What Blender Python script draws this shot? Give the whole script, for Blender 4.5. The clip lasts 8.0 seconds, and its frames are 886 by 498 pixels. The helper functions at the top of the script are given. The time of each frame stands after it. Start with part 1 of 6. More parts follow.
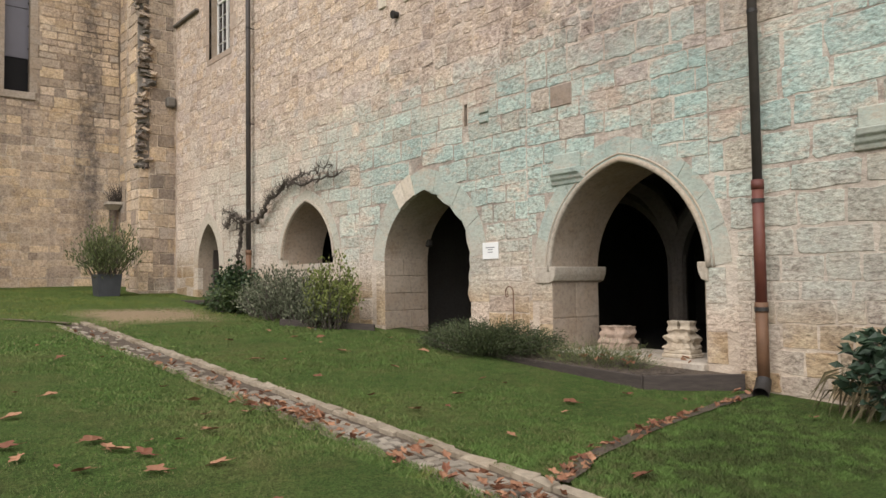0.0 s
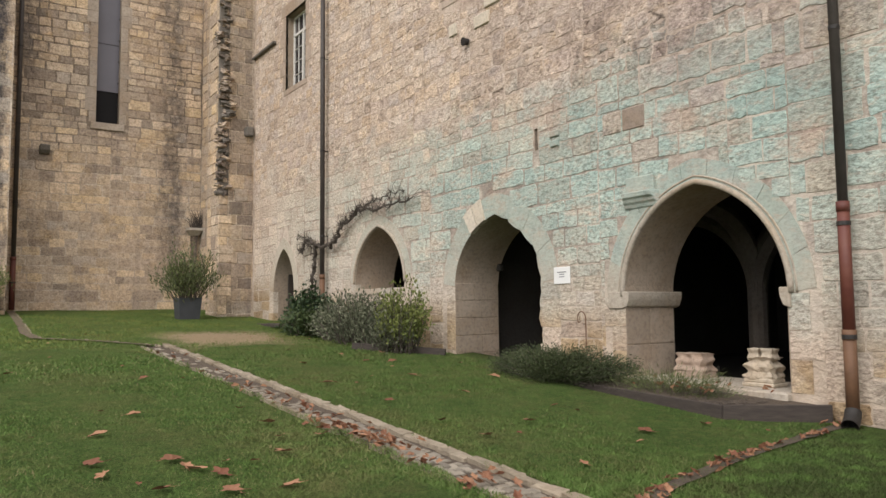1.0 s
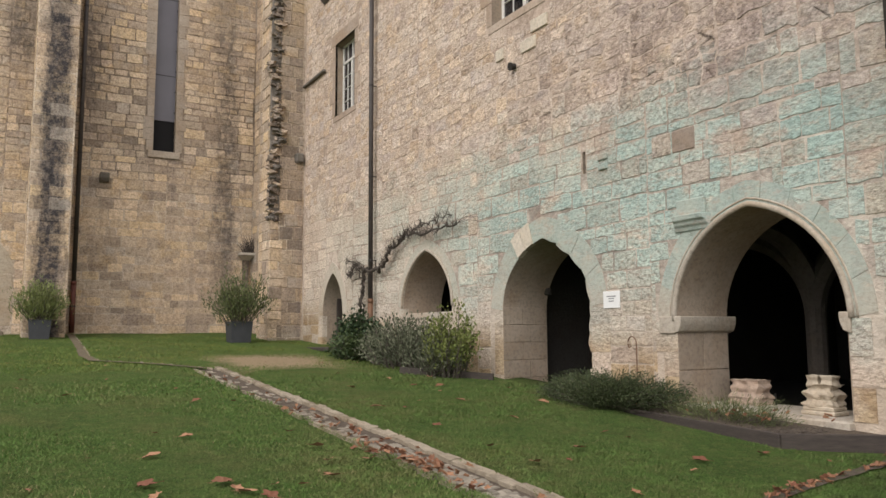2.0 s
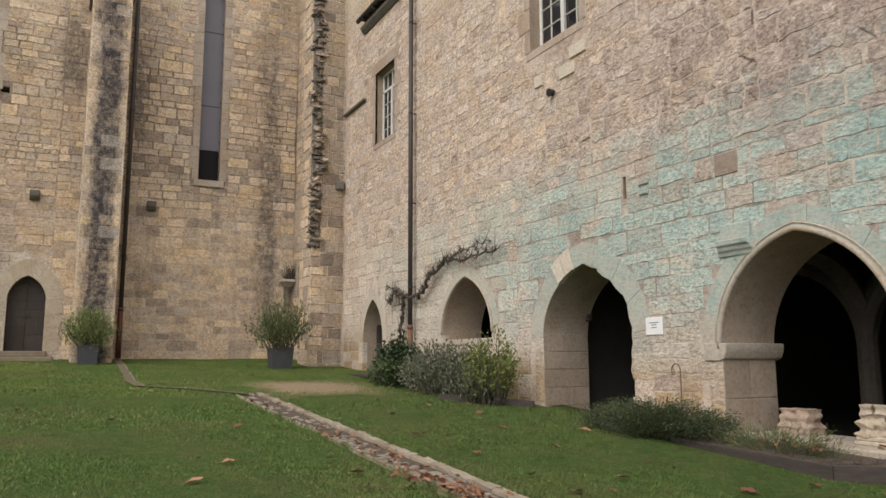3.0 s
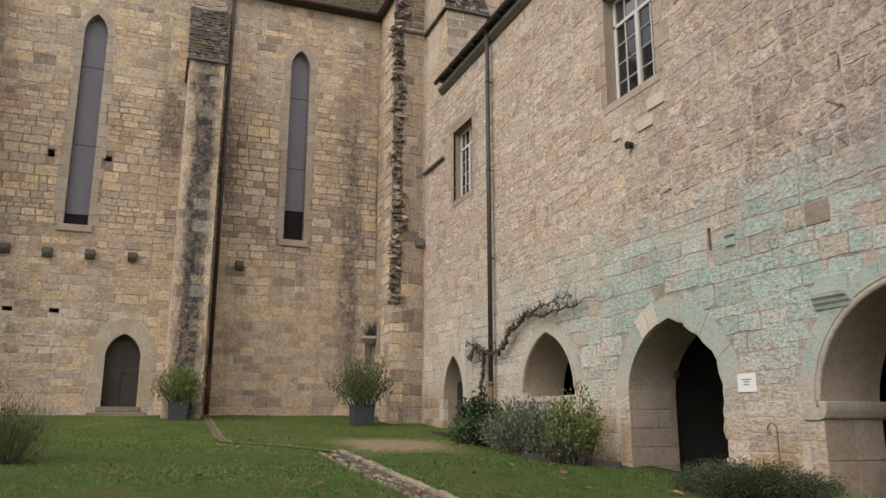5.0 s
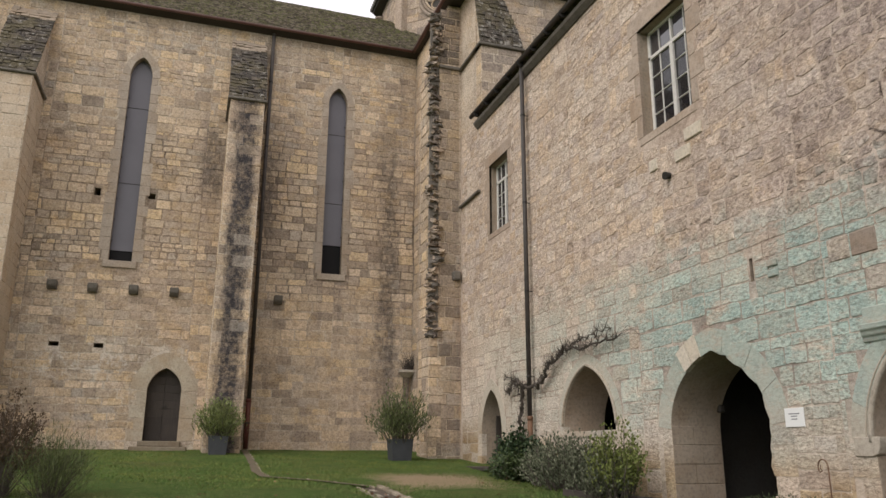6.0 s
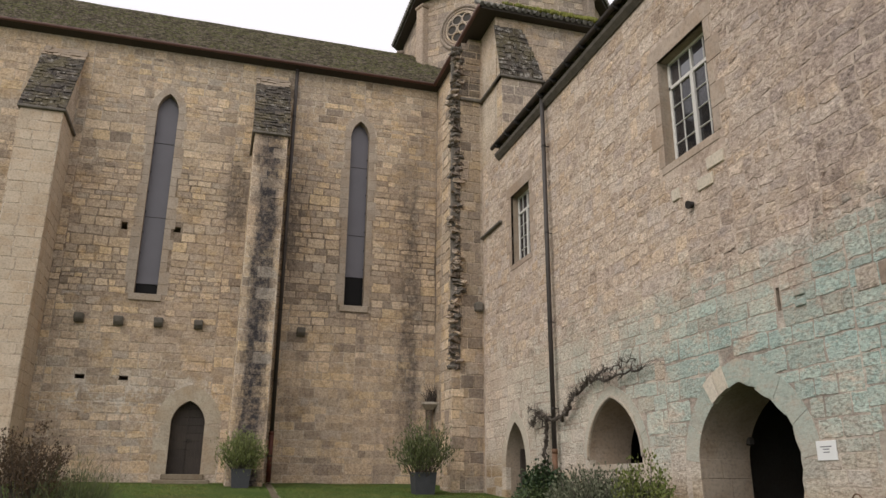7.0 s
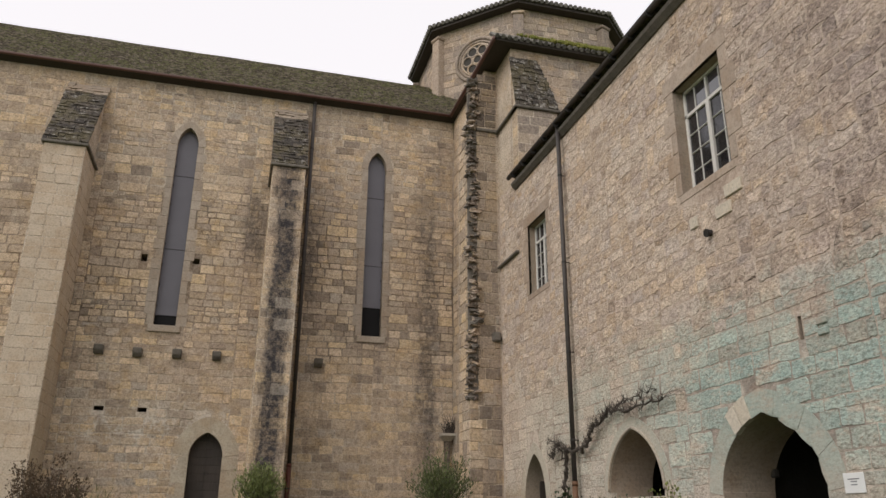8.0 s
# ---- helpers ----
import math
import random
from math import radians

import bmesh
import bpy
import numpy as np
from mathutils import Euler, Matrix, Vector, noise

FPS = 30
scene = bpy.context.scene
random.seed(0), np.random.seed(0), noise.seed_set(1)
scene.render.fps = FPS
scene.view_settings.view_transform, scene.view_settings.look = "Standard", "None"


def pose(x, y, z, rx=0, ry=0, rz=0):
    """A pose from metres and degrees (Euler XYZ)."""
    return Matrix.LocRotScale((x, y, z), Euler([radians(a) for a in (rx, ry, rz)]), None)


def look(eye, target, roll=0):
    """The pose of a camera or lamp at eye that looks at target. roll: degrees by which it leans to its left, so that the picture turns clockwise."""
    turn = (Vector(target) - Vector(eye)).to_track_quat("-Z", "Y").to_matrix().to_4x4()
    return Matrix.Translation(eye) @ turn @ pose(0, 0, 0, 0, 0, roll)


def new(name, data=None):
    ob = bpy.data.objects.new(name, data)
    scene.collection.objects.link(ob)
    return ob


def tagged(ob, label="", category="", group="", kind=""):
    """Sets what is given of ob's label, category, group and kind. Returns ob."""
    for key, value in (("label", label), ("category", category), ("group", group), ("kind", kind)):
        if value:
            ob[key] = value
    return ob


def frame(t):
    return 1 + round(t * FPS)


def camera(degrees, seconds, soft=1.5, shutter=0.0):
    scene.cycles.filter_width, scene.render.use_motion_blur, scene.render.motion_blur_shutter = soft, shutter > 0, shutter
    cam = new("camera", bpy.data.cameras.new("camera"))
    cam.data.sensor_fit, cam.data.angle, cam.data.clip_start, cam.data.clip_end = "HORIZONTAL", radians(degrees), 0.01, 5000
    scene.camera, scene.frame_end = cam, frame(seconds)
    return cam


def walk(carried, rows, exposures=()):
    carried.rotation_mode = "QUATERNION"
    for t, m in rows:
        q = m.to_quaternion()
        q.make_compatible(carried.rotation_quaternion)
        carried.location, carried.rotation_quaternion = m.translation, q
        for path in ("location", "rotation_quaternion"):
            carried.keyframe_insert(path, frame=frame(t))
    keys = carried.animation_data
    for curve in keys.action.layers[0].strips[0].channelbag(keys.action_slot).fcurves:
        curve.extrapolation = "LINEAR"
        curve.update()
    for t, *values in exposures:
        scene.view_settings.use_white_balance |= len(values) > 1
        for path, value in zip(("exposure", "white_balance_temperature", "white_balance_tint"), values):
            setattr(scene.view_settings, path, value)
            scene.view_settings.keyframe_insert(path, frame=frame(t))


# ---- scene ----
cam = camera(60.66, 8.0)
PATH = [
    (0, pose(0, 0, 1.6, 92.53, 0.81, -38.99)),
    (0.5, pose(0, 0, 1.6, 93.39, 0.69, -36.22)),
    (1, pose(0, 0, 1.6, 94.45, 0.55, -33.66)),
    (1.5, pose(0, 0, 1.6, 95.37, 0.45, -31.71)),
    (3, pose(0, 0, 1.6, 98.29, 0.19, -27.08)),
    (3.5, pose(0, 0, 1.6, 99.29, 0.11, -25.55)),
    (4, pose(0, 0, 1.6, 100.33, 0.03, -23.97)),
    (4.5, pose(0, 0, 1.6, 101.33, -0.04, -22.57)),
    (6, pose(0, 0, 1.6, 105.00, -0.25, -18.22)),
    (6.5, pose(0, 0, 1.6, 106.10, -0.29, -17.32)),
    (7, pose(0, 0, 1.6, 107.34, -0.34, -16.51)),
    (7.5, pose(0, 0, 1.6, 108.47, -0.37, -15.77)),
    (8, pose(0, 0, 1.6, 109.60, -0.39, -15.17)),
]
walk(cam, PATH, exposures=[(0.0, 0.18), (1.5, 0.11), (3.0, 0.01), (4.5, -0.11), (6.0, -0.19), (8.0, -0.40)])

# ---- light ----
world = bpy.data.worlds.new("overcast_sky")
scene.world = world
world.use_nodes = True
wn = world.node_tree
sky = wn.nodes.new("ShaderNodeTexSky")
sky.sky_type, sky.sun_disc = "NISHITA", False
sky.sun_elevation, sky.sun_rotation = radians(42), radians(215)
sky.dust_density, sky.air_density, sky.ozone_density = 4.0, 1.0, 1.0
veil = wn.nodes.new("ShaderNodeHueSaturation")
veil.inputs["Saturation"].default_value = 0.15
wn.links.new(sky.outputs[0], veil.inputs["Color"])
cloud = wn.nodes.new("ShaderNodeMix")
cloud.data_type = "RGBA"
cloud.inputs[0].default_value = 0.95
cloud.inputs[7].default_value = (1.0, 0.958, 0.985, 1)
wn.links.new(veil.outputs[0], cloud.inputs[6])
wn.links.new(cloud.outputs[2], wn.nodes["Background"].inputs[0])
wn.nodes["Background"].inputs[1].default_value = 1.2
sun = new("sun", bpy.data.lights.new("sun", "SUN"))
sun.data.energy, sun.data.angle, sun.data.color = 1.5, radians(40), (1.0, 0.94, 0.895)
sun.matrix_world = look((-10, -3, 9), (0, 0, 0))


# ---- materials ----
class Mat:
    """A small builder round one principled material."""

    def __init__(self, name, rough=0.9, metal=0.0):
        self.m = bpy.data.materials.new(name)
        self.m.use_nodes = True
        self.t = self.m.node_tree
        self.b = self.t.nodes["Principled BSDF"]
        self.b.inputs["Roughness"].default_value = rough
        self.b.inputs["Metallic"].default_value = metal
        self.pos = self.node("ShaderNodeNewGeometry")

    def node(self, kind, **kw):
        n = self.t.nodes.new(kind)
        for k, v in kw.items():
            n.inputs[k].default_value = v
        return n

    def link(self, a, b):
        self.t.links.new(a, b)

    def place(self, sx=1, sy=1, sz=1):
        n = self.node("ShaderNodeMapping")
        n.inputs["Scale"].default_value = (sx, sy, sz)
        self.link(self.pos.outputs["Position"], n.inputs["Vector"])
        return n.outputs[0]

    def noise(self, scale, detail=4.0, rough=0.6, stretch=(1, 1, 1), distort=0.0):
        n = self.node("ShaderNodeTexNoise", Scale=scale, Detail=detail, Roughness=rough, Distortion=distort)
        self.link(self.place(*stretch), n.inputs["Vector"])
        return n.outputs["Fac"]

    def voronoi(self, scale, stretch=(1, 1, 1)):
        n = self.node("ShaderNodeTexVoronoi", Scale=scale)
        self.link(self.place(*stretch), n.inputs["Vector"])
        return n

    def ramp(self, fac, *stops):
        n = self.node("ShaderNodeValToRGB")
        e = n.color_ramp.elements
        while len(e) < len(stops):
            e.new(0.5)
        for el, (p, c) in zip(e, stops):
            el.position = p
            el.color = (*c, 1) if isinstance(c, tuple) else (c, c, c, 1)
        self.link(fac, n.inputs[0])
        return n.outputs[0]

    def mix(self, fac, a, b, how="MIX"):
        n = self.node("ShaderNodeMix")
        n.data_type, n.blend_type = "RGBA", how
        for sock, v in ((n.inputs[0], fac), (n.inputs[6], a), (n.inputs[7], b)):
            if isinstance(v, (int, float)):
                sock.default_value = v
            elif isinstance(v, tuple):
                sock.default_value = (*v, 1)
            else:
                self.link(v, sock)
        return n.outputs[2]

    def math(self, op, a, b=0.0, c=0.0, clamp=False):
        n = self.node("ShaderNodeMath")
        n.operation, n.use_clamp = op, clamp
        for sock, v in zip(n.inputs, (a, b, c)):
            if isinstance(v, (int, float)):
                sock.default_value = v
            else:
                self.link(v, sock)
        return n.outputs[0]

    def axis(self, k):
        n = self.node("ShaderNodeSeparateXYZ")
        self.link(self.pos.outputs["Position"], n.inputs[0])
        return n.outputs[k]

    def band(self, v, lo, hi, soft):
        """1 between lo and hi, falling off over soft."""
        up = self.node("ShaderNodeMapRange")
        self.link(v, up.inputs[0])
        up.inputs[1].default_value, up.inputs[2].default_value = lo - soft, lo + soft
        dn = self.node("ShaderNodeMapRange")
        self.link(v, dn.inputs[0])
        dn.inputs[1].default_value, dn.inputs[2].default_value = hi + soft, hi - soft
        return self.math("MULTIPLY", up.outputs[0], dn.outputs[0])

    def pick(self):
        """A random value for each object and each island."""
        o = self.node("ShaderNodeObjectInfo")
        s = self.math("ADD", o.outputs["Random"], self.pos.outputs["Random Per Island"])
        return self.math("FRACT", s)

    def color(self, c):
        if isinstance(c, tuple):
            self.b.inputs["Base Color"].default_value = (*c, 1)
        else:
            self.link(c, self.b.inputs["Base Color"])
        return self

    def bump(self, h, strength=0.5, dist=0.02):
        n = self.node("ShaderNodeBump", Strength=strength, Distance=dist)
        self.link(h, n.inputs["Height"])
        self.link(n.outputs[0], self.b.inputs["Normal"])
        return self

    def roughness(self, v):
        self.link(v, self.b.inputs["Roughness"])
        return self


def pitted(m, scale, lo, hi):
    """Small dark hollows, as worn limestone has."""
    n = m.noise(scale, 8, 0.78, distort=0.6)
    return m.ramp(n, (lo, 1.0), (hi, 0.0))


def make_church_stone(name, joint=False, stain=None, grey=0.0):
    m = Mat(name, 0.93)
    m.b.inputs["Specular IOR Level"].default_value = 0.2
    if joint:
        base = m.ramp(m.noise(1.1, 6, 0.7), (0.38, (0.40, 0.325, 0.25)), (0.62, (0.68, 0.58, 0.465)))
        raked = m.band(m.math("ADD", m.axis(2), m.math("MULTIPLY", m.math("SUBTRACT", m.noise(0.5, 6, 0.7), 0.5), 6.0)), 6.3, 11.5, 0.8)
        raked = m.math("MULTIPLY", m.math("ADD", m.math("MULTIPLY", raked, 0.75), 0.12), m.band(m.axis(1), 23.2, 25.0, 0.2))
        base = m.mix(raked, base, (0.12, 0.088, 0.062))
    else:
        base = m.ramp(m.pick(), (0.0, (0.295, 0.233, 0.176)), (0.18, (0.578, 0.454, 0.332)), (0.36, (0.424, 0.330, 0.247)),
                      (0.52, (0.643, 0.518, 0.385)), (0.68, (0.476, 0.370, 0.267)), (0.8, (0.669, 0.499, 0.306)), (0.9, (0.565, 0.454, 0.339)), (1.0, (0.347, 0.318, 0.293)))
        base = m.mix(m.ramp(m.noise(0.5, 5, 0.7), (0.4, 0.0), (0.6, 0.25)), base, (0.49, 0.395, 0.305))
    if grey:
        base = m.mix(grey, base, (0.30, 0.258, 0.232))
    # warm and grey fields, metres wide
    base = m.mix(m.ramp(m.noise(0.3, 5, 0.6), (0.44, 0.0), (0.66, 0.45)), base, (0.571, 0.409, 0.274))
    base = m.mix(m.ramp(m.noise(0.75, 6, 0.7, (1, 1, 0.7)), (0.5, 0.0), (0.72, 0.3)), base, (0.363, 0.306, 0.266))
    # remains of pale lime and warm ochre blooms
    base = m.mix(m.ramp(m.noise(1.1, 8, 0.75), (0.54, 0.0), (0.66, 0.5)), base, (0.55, 0.47, 0.37))
    base = m.mix(m.ramp(m.noise(0.9, 7, 0.7, (1.3, 1, 1.6)), (0.53, 0.0), (0.66, 0.62)), base, (0.50, 0.345, 0.185))
    # rain runs down the face
    base = m.mix(m.ramp(m.noise(1.5, 6, 0.7, (1, 1, 0.07)), (0.55, 0.0), (0.72, 0.6)), base, (0.220, 0.180, 0.162))
    base = m.mix(m.ramp(m.noise(4.5, 7, 0.75), (0.46, 0.0), (0.66, 0.4)), base, (0.570, 0.459, 0.378))
    base = m.mix(m.math("MULTIPLY", pitted(m, 11, 0.33, 0.43), 0.65), base, (0.168, 0.124, 0.101))
    base = m.mix(m.math("MULTIPLY", m.noise(30, 5, 0.7), 0.5), base, m.mix(0.5, base, (0.207, 0.156, 0.122)))
    # grey-black lichen runs beside the pipe and in the inner corner of the nave
    face = m.band(m.axis(1), 23.2, 24.5, 0.2)
    ax = m.math("ADD", m.axis(0), m.math("MULTIPLY", m.math("SUBTRACT", m.noise(2.2, 6, 0.75, (1, 1, 0.3)), 0.5), 1.3))
    az = m.math("ADD", m.axis(2), m.math("MULTIPLY", m.math("SUBTRACT", m.noise(0.9, 5, 0.7), 0.5), 4.0))
    runs = m.math("MAXIMUM", m.math("MULTIPLY", m.band(ax, 1.5, 2.25, 0.2), m.band(az, 8.3, 11.3, 0.7)), m.math("MULTIPLY", m.band(ax, 5.55, 6.15, 0.2), m.band(az, 3.0, 12.2, 1.0)))
    runs = m.math("MAXIMUM", runs, m.math("MULTIPLY", m.band(ax, -0.3, 0.4, 0.2), m.band(az, 9.5, 11.6, 0.6)))
    runs = m.math("MULTIPLY", m.math("MULTIPLY", runs, face), m.ramp(m.noise(6, 7, 0.75), (0.38, 0.2), (0.56, 0.75)))
    base = m.mix(runs, base, (0.095, 0.08, 0.072))
    if stain:  # black lichen run down one strip
        k, lo, hi, deep = stain
        run = m.math("ADD", m.axis(k), m.math("MULTIPLY", m.math("SUBTRACT", m.noise(3.5, 6, 0.75, (1, 1, 0.35)), 0.5), 0.9))
        some = m.math("MULTIPLY", m.ramp(m.noise(5, 5, 0.7), (0.42, deep), (0.8, 0.3)), m.ramp(m.pick(), (0.8, 1.0), (0.95, 0.5)))
        base = m.mix(m.math("MULTIPLY", m.band(run, lo, hi, 0.12), some), base, (0.058, 0.052, 0.054))
    if not joint:
        base = m.mix(0.85, base, m.ramp(m.math("FRACT", m.math("MULTIPLY", m.pick(), 5.7)), (0.0, (0.68, 0.68, 0.69)), (0.3, (0.92, 0.91, 0.91)), (0.6, (1.03, 1.02, 0.98)), (0.8, (1.12, 1.08, 1.0)), (1.0, (1.24, 1.22, 1.19))), "MULTIPLY")
    fine = m.noise(20, 6, 0.7)
    base = m.mix(0.7, base, m.ramp(fine, (0.38, (0.62, 0.60, 0.585)), (0.49, (0.97, 0.965, 0.96)), (0.61, (1.19, 1.19, 1.18))), "MULTIPLY")
    # scraps of old lime below the beam holes
    scrap = m.math("MULTIPLY", m.math("MULTIPLY", m.band(m.axis(0), -4.6, 0.2, 0.5), m.band(m.axis(2), 3.5, 4.5, 0.3)), m.ramp(m.noise(2.4, 8, 0.75), (0.5, 0.0), (0.6, 0.7)))
    base = m.mix(m.math("MULTIPLY", scrap, face), base, (0.60, 0.54, 0.47))
    grain = m.noise(12, 6, 0.62, (1, 1, 1.15), 0.3)
    base = m.mix(0.7, base, m.ramp(grain, (0.32, (0.58, 0.56, 0.555)), (0.5, (1.01, 1.035, 1.04)), (0.68, (1.20, 1.23, 1.24))), "MULTIPLY")
    m.color(base).bump(m.math("ADD", grain, m.math("MULTIPLY", m.noise(2.6, 4, 0.7), 0.4)), 0.9, 0.026)
    return m.m


def make_wing_stone(name, joint=False, rough_face=1.0, coarse=False):
    m = Mat(name, 0.95)
    m.b.inputs["Specular IOR Level"].default_value = 0.2
    one = m.pick()
    z, y = m.axis(2), m.axis(1)
    warp = m.math("MULTIPLY", m.math("SUBTRACT", m.noise(0.55, 6, 0.65), 0.5), 3.0)
    zz = m.math("ADD", m.math("ADD", z, warp), m.math("MULTIPLY", m.math("SUBTRACT", one, 0.5), 0.0 if joint else 0.5))
    if joint:
        base = m.ramp(m.noise(2.2, 8, 0.75), (0.40, (0.17, 0.125, 0.10)), (0.48, (0.36, 0.275, 0.22)), (0.58, (0.58, 0.48, 0.39)))
        old = m.math("MULTIPLY", m.band(z, 4.6, 30, 0.5), 0.75)
        base = m.mix(old, base, m.ramp(m.noise(6, 7, 0.7), (0.36, (0.42, 0.33, 0.262)), (0.64, (0.57, 0.47, 0.385))))
    else:
        base = m.ramp(one, (0.0, (0.436, 0.341, 0.271)), (0.25, (0.537, 0.436, 0.353)), (0.5, (0.476, 0.376, 0.299)),
                      (0.72, (0.567, 0.475, 0.396)), (0.88, (0.507, 0.381, 0.277)), (1.0, (0.537, 0.466, 0.418)))
    base = m.mix(m.ramp(m.noise(0.7, 6, 0.65), (0.38, 0.0), (0.7, 0.55)), base, (0.546, 0.421, 0.310))
    if coarse:  # mixed field stones half hidden in old mortar
        mixed = m.ramp(m.math("FRACT", m.math("MULTIPLY", one, 7.31)), (0.0, (0.39, 0.305, 0.24)), (0.2, (0.55, 0.455, 0.37)), (0.38, (0.50, 0.375, 0.265)), (0.55, (0.58, 0.50, 0.425)),
                       (0.72, (0.44, 0.36, 0.315)), (0.86, (0.54, 0.425, 0.31)), (1.0, (0.47, 0.405, 0.37)))
        base = m.mix(0.85, base, mixed)
    if coarse or joint:
        base = m.mix(m.ramp(m.noise(2.1, 7, 0.75), (0.54, 0.0), (0.64, 0.55)), base, (0.51, 0.375, 0.24))
        base = m.mix(m.ramp(m.noise(2.7, 7, 0.75, (1, 0.8, 1.3)), (0.53, 0.0), (0.64, 0.6)), base, (0.385, 0.335, 0.31))
        base = m.mix(m.ramp(m.noise(1.6, 8, 0.75, (1, 0.7, 1.2)), (0.52, 0.0), (0.6, 0.6)), base, (0.575, 0.485, 0.40))
    # rosy weathered stone over the large arch
    rosy = m.math("MULTIPLY", m.band(y, -6, 8.5, 2.5), m.band(zz, 3.7, 30, 0.8))
    rosy = m.math("MULTIPLY", rosy, m.ramp(m.noise(0.9, 8, 0.75), (0.4, 0.2), (0.55, 1.0)))
    base = m.mix(m.math("MULTIPLY", rosy, 0.9), base, m.ramp(m.noise(4, 8, 0.75), (0.36, (0.21, 0.168, 0.152)), (0.5, (0.325, 0.262, 0.235)), (0.64, (0.44, 0.365, 0.32))))
    # worn blue-green limewash
    teal = m.math("MULTIPLY", m.band(zz, 1.75, 4.45, 0.65), m.band(y, -20, 16.0, 3.5))
    keep = m.ramp(one, (0.0, 0.55), (0.14, 1.0), (0.8, 0.92), (0.92, 0.25)) if rough_face == 1 else 0.8
    field = m.ramp(m.noise(0.85, 6, 0.7, (1, 0.8, 1.4)), (0.37, 0.12), (0.47, 1.0))
    worn = m.ramp(m.noise(7, 9, 0.75, (1, 0.6, 1.4)), (0.36, 0.35), (0.48, 1.0))
    teal = m.math("MULTIPLY", m.math("MULTIPLY", teal, field), worn if joint else m.math("MULTIPLY", keep, worn))
    tint = m.ramp(m.noise(1.4, 7, 0.72), (0.33, (0.245, 0.385, 0.36)), (0.5, (0.335, 0.455, 0.42)), (0.67, (0.43, 0.505, 0.45)))
    base = m.mix(m.math("MULTIPLY", teal, 0.6 if joint else 0.86), base, tint)
    pale = m.math("MULTIPLY", m.band(zz, 0.9, 2.7, 0.7), m.ramp(m.noise(1.8, 7, 0.75), (0.36, 0.1), (0.6, 1.0)))
    base = m.mix(m.math("MULTIPLY", pale, 0.6), base, (0.45, 0.415, 0.355))
    # lime bloom towards the inner corner of the yard
    bloom = m.math("MULTIPLY", m.math("MULTIPLY", m.band(y, 11.5, 30, 1.5), m.band(zz, 0.8, 4.6, 0.8)), m.ramp(m.noise(1.5, 8, 0.75), (0.38, 0.25), (0.56, 0.95)))
    base = m.mix(m.math("MULTIPLY", bloom, 0.75), base, (0.56, 0.50, 0.415))
    # duller grey stone low on the wall past the downpipe
    dull = m.math("MULTIPLY", m.band(m.math("ADD", y, warp), -20, 3.7, 0.5), m.band(zz, -3, 2.5, 0.7))
    base = m.mix(m.math("MULTIPLY", dull, 0.6), base, m.ramp(m.noise(3, 7, 0.75), (0.35, (0.20, 0.185, 0.16)), (0.5, (0.29, 0.285, 0.245)), (0.65, (0.36, 0.37, 0.32))))
    # ochre foot stones
    foot = m.math("ADD", m.math("SUBTRACT", z, m.math("MULTIPLY", y, 0.0578)), m.math("MULTIPLY", warp, 0.25))
    ochre = m.math("MULTIPLY", m.band(foot, -3, 1.0, 0.25), m.ramp(one, (0.3, 0.1), (0.42, 1.0)))
    ochre = m.math("MULTIPLY", ochre, m.ramp(m.noise(1.1, 6, 0.7), (0.36, 0.4), (0.5, 1.0)))
    base = m.mix(m.math("MULTIPLY", ochre, 0.95), base, m.ramp(m.noise(3, 6), (0.35, (0.33, 0.225, 0.125)), (0.65, (0.45, 0.35, 0.225))))
    # chipped, tooled face: level flakes and hollows
    k = 0.2 + 0.8 * rough_face
    if coarse or joint:
        flake = m.noise(11, 6, 0.6, (1, 0.9, 1.15), 0.3)
    else:
        flake = m.noise(15, 6, 0.62, (1, 0.7, 1.3), 0.2)
    patchy = m.ramp(m.noise(1.3, 5, 0.7), (0.35, 0.45), (0.6, 1.0))
    grain = m.ramp(flake, (0.30, (0.52, 0.475, 0.44)), (0.42, (0.86, 0.845, 0.83)), (0.52, (1.02, 1.02, 1.015)), (0.68, (1.17, 1.165, 1.15)))
    base = m.mix(m.math("MULTIPLY", patchy, k * (0.9 if coarse else 0.55)), base, grain, "MULTIPLY")
    fine = m.noise(27, 5, 0.7, (1, 0.75, 1.25))
    base = m.mix(m.math("MULTIPLY", patchy, (0.9 if coarse else 0.45 if joint else 0.78) * k), base, m.ramp(fine, (0.39, (0.54, 0.505, 0.48)), (0.49, (0.97, 0.965, 0.96)), (0.61, (1.25, 1.245, 1.23))), "MULTIPLY")
    dash = m.ramp(m.noise(17, 8, 0.74, (1, 0.5, 1.5), 0.35), (0.37, 1.0), (0.435, 0.0))
    base = m.mix(m.math("MULTIPLY", m.math("MULTIPLY", dash, patchy), 0.65 * k), base, (0.17, 0.13, 0.108))
    if not joint and rough_face == 1:
        base = m.mix(0.7 if coarse else 0.55, base, m.ramp(m.math("FRACT", m.math("MULTIPLY", one, 3.7)), (0.0, (0.78, 0.76, 0.745)), (0.3, (0.94, 0.93, 0.92)), (0.6, (1.0, 1.0, 1.0)), (0.85, (1.09, 1.08, 1.06)), (1.0, (1.2, 1.18, 1.15))), "MULTIPLY")
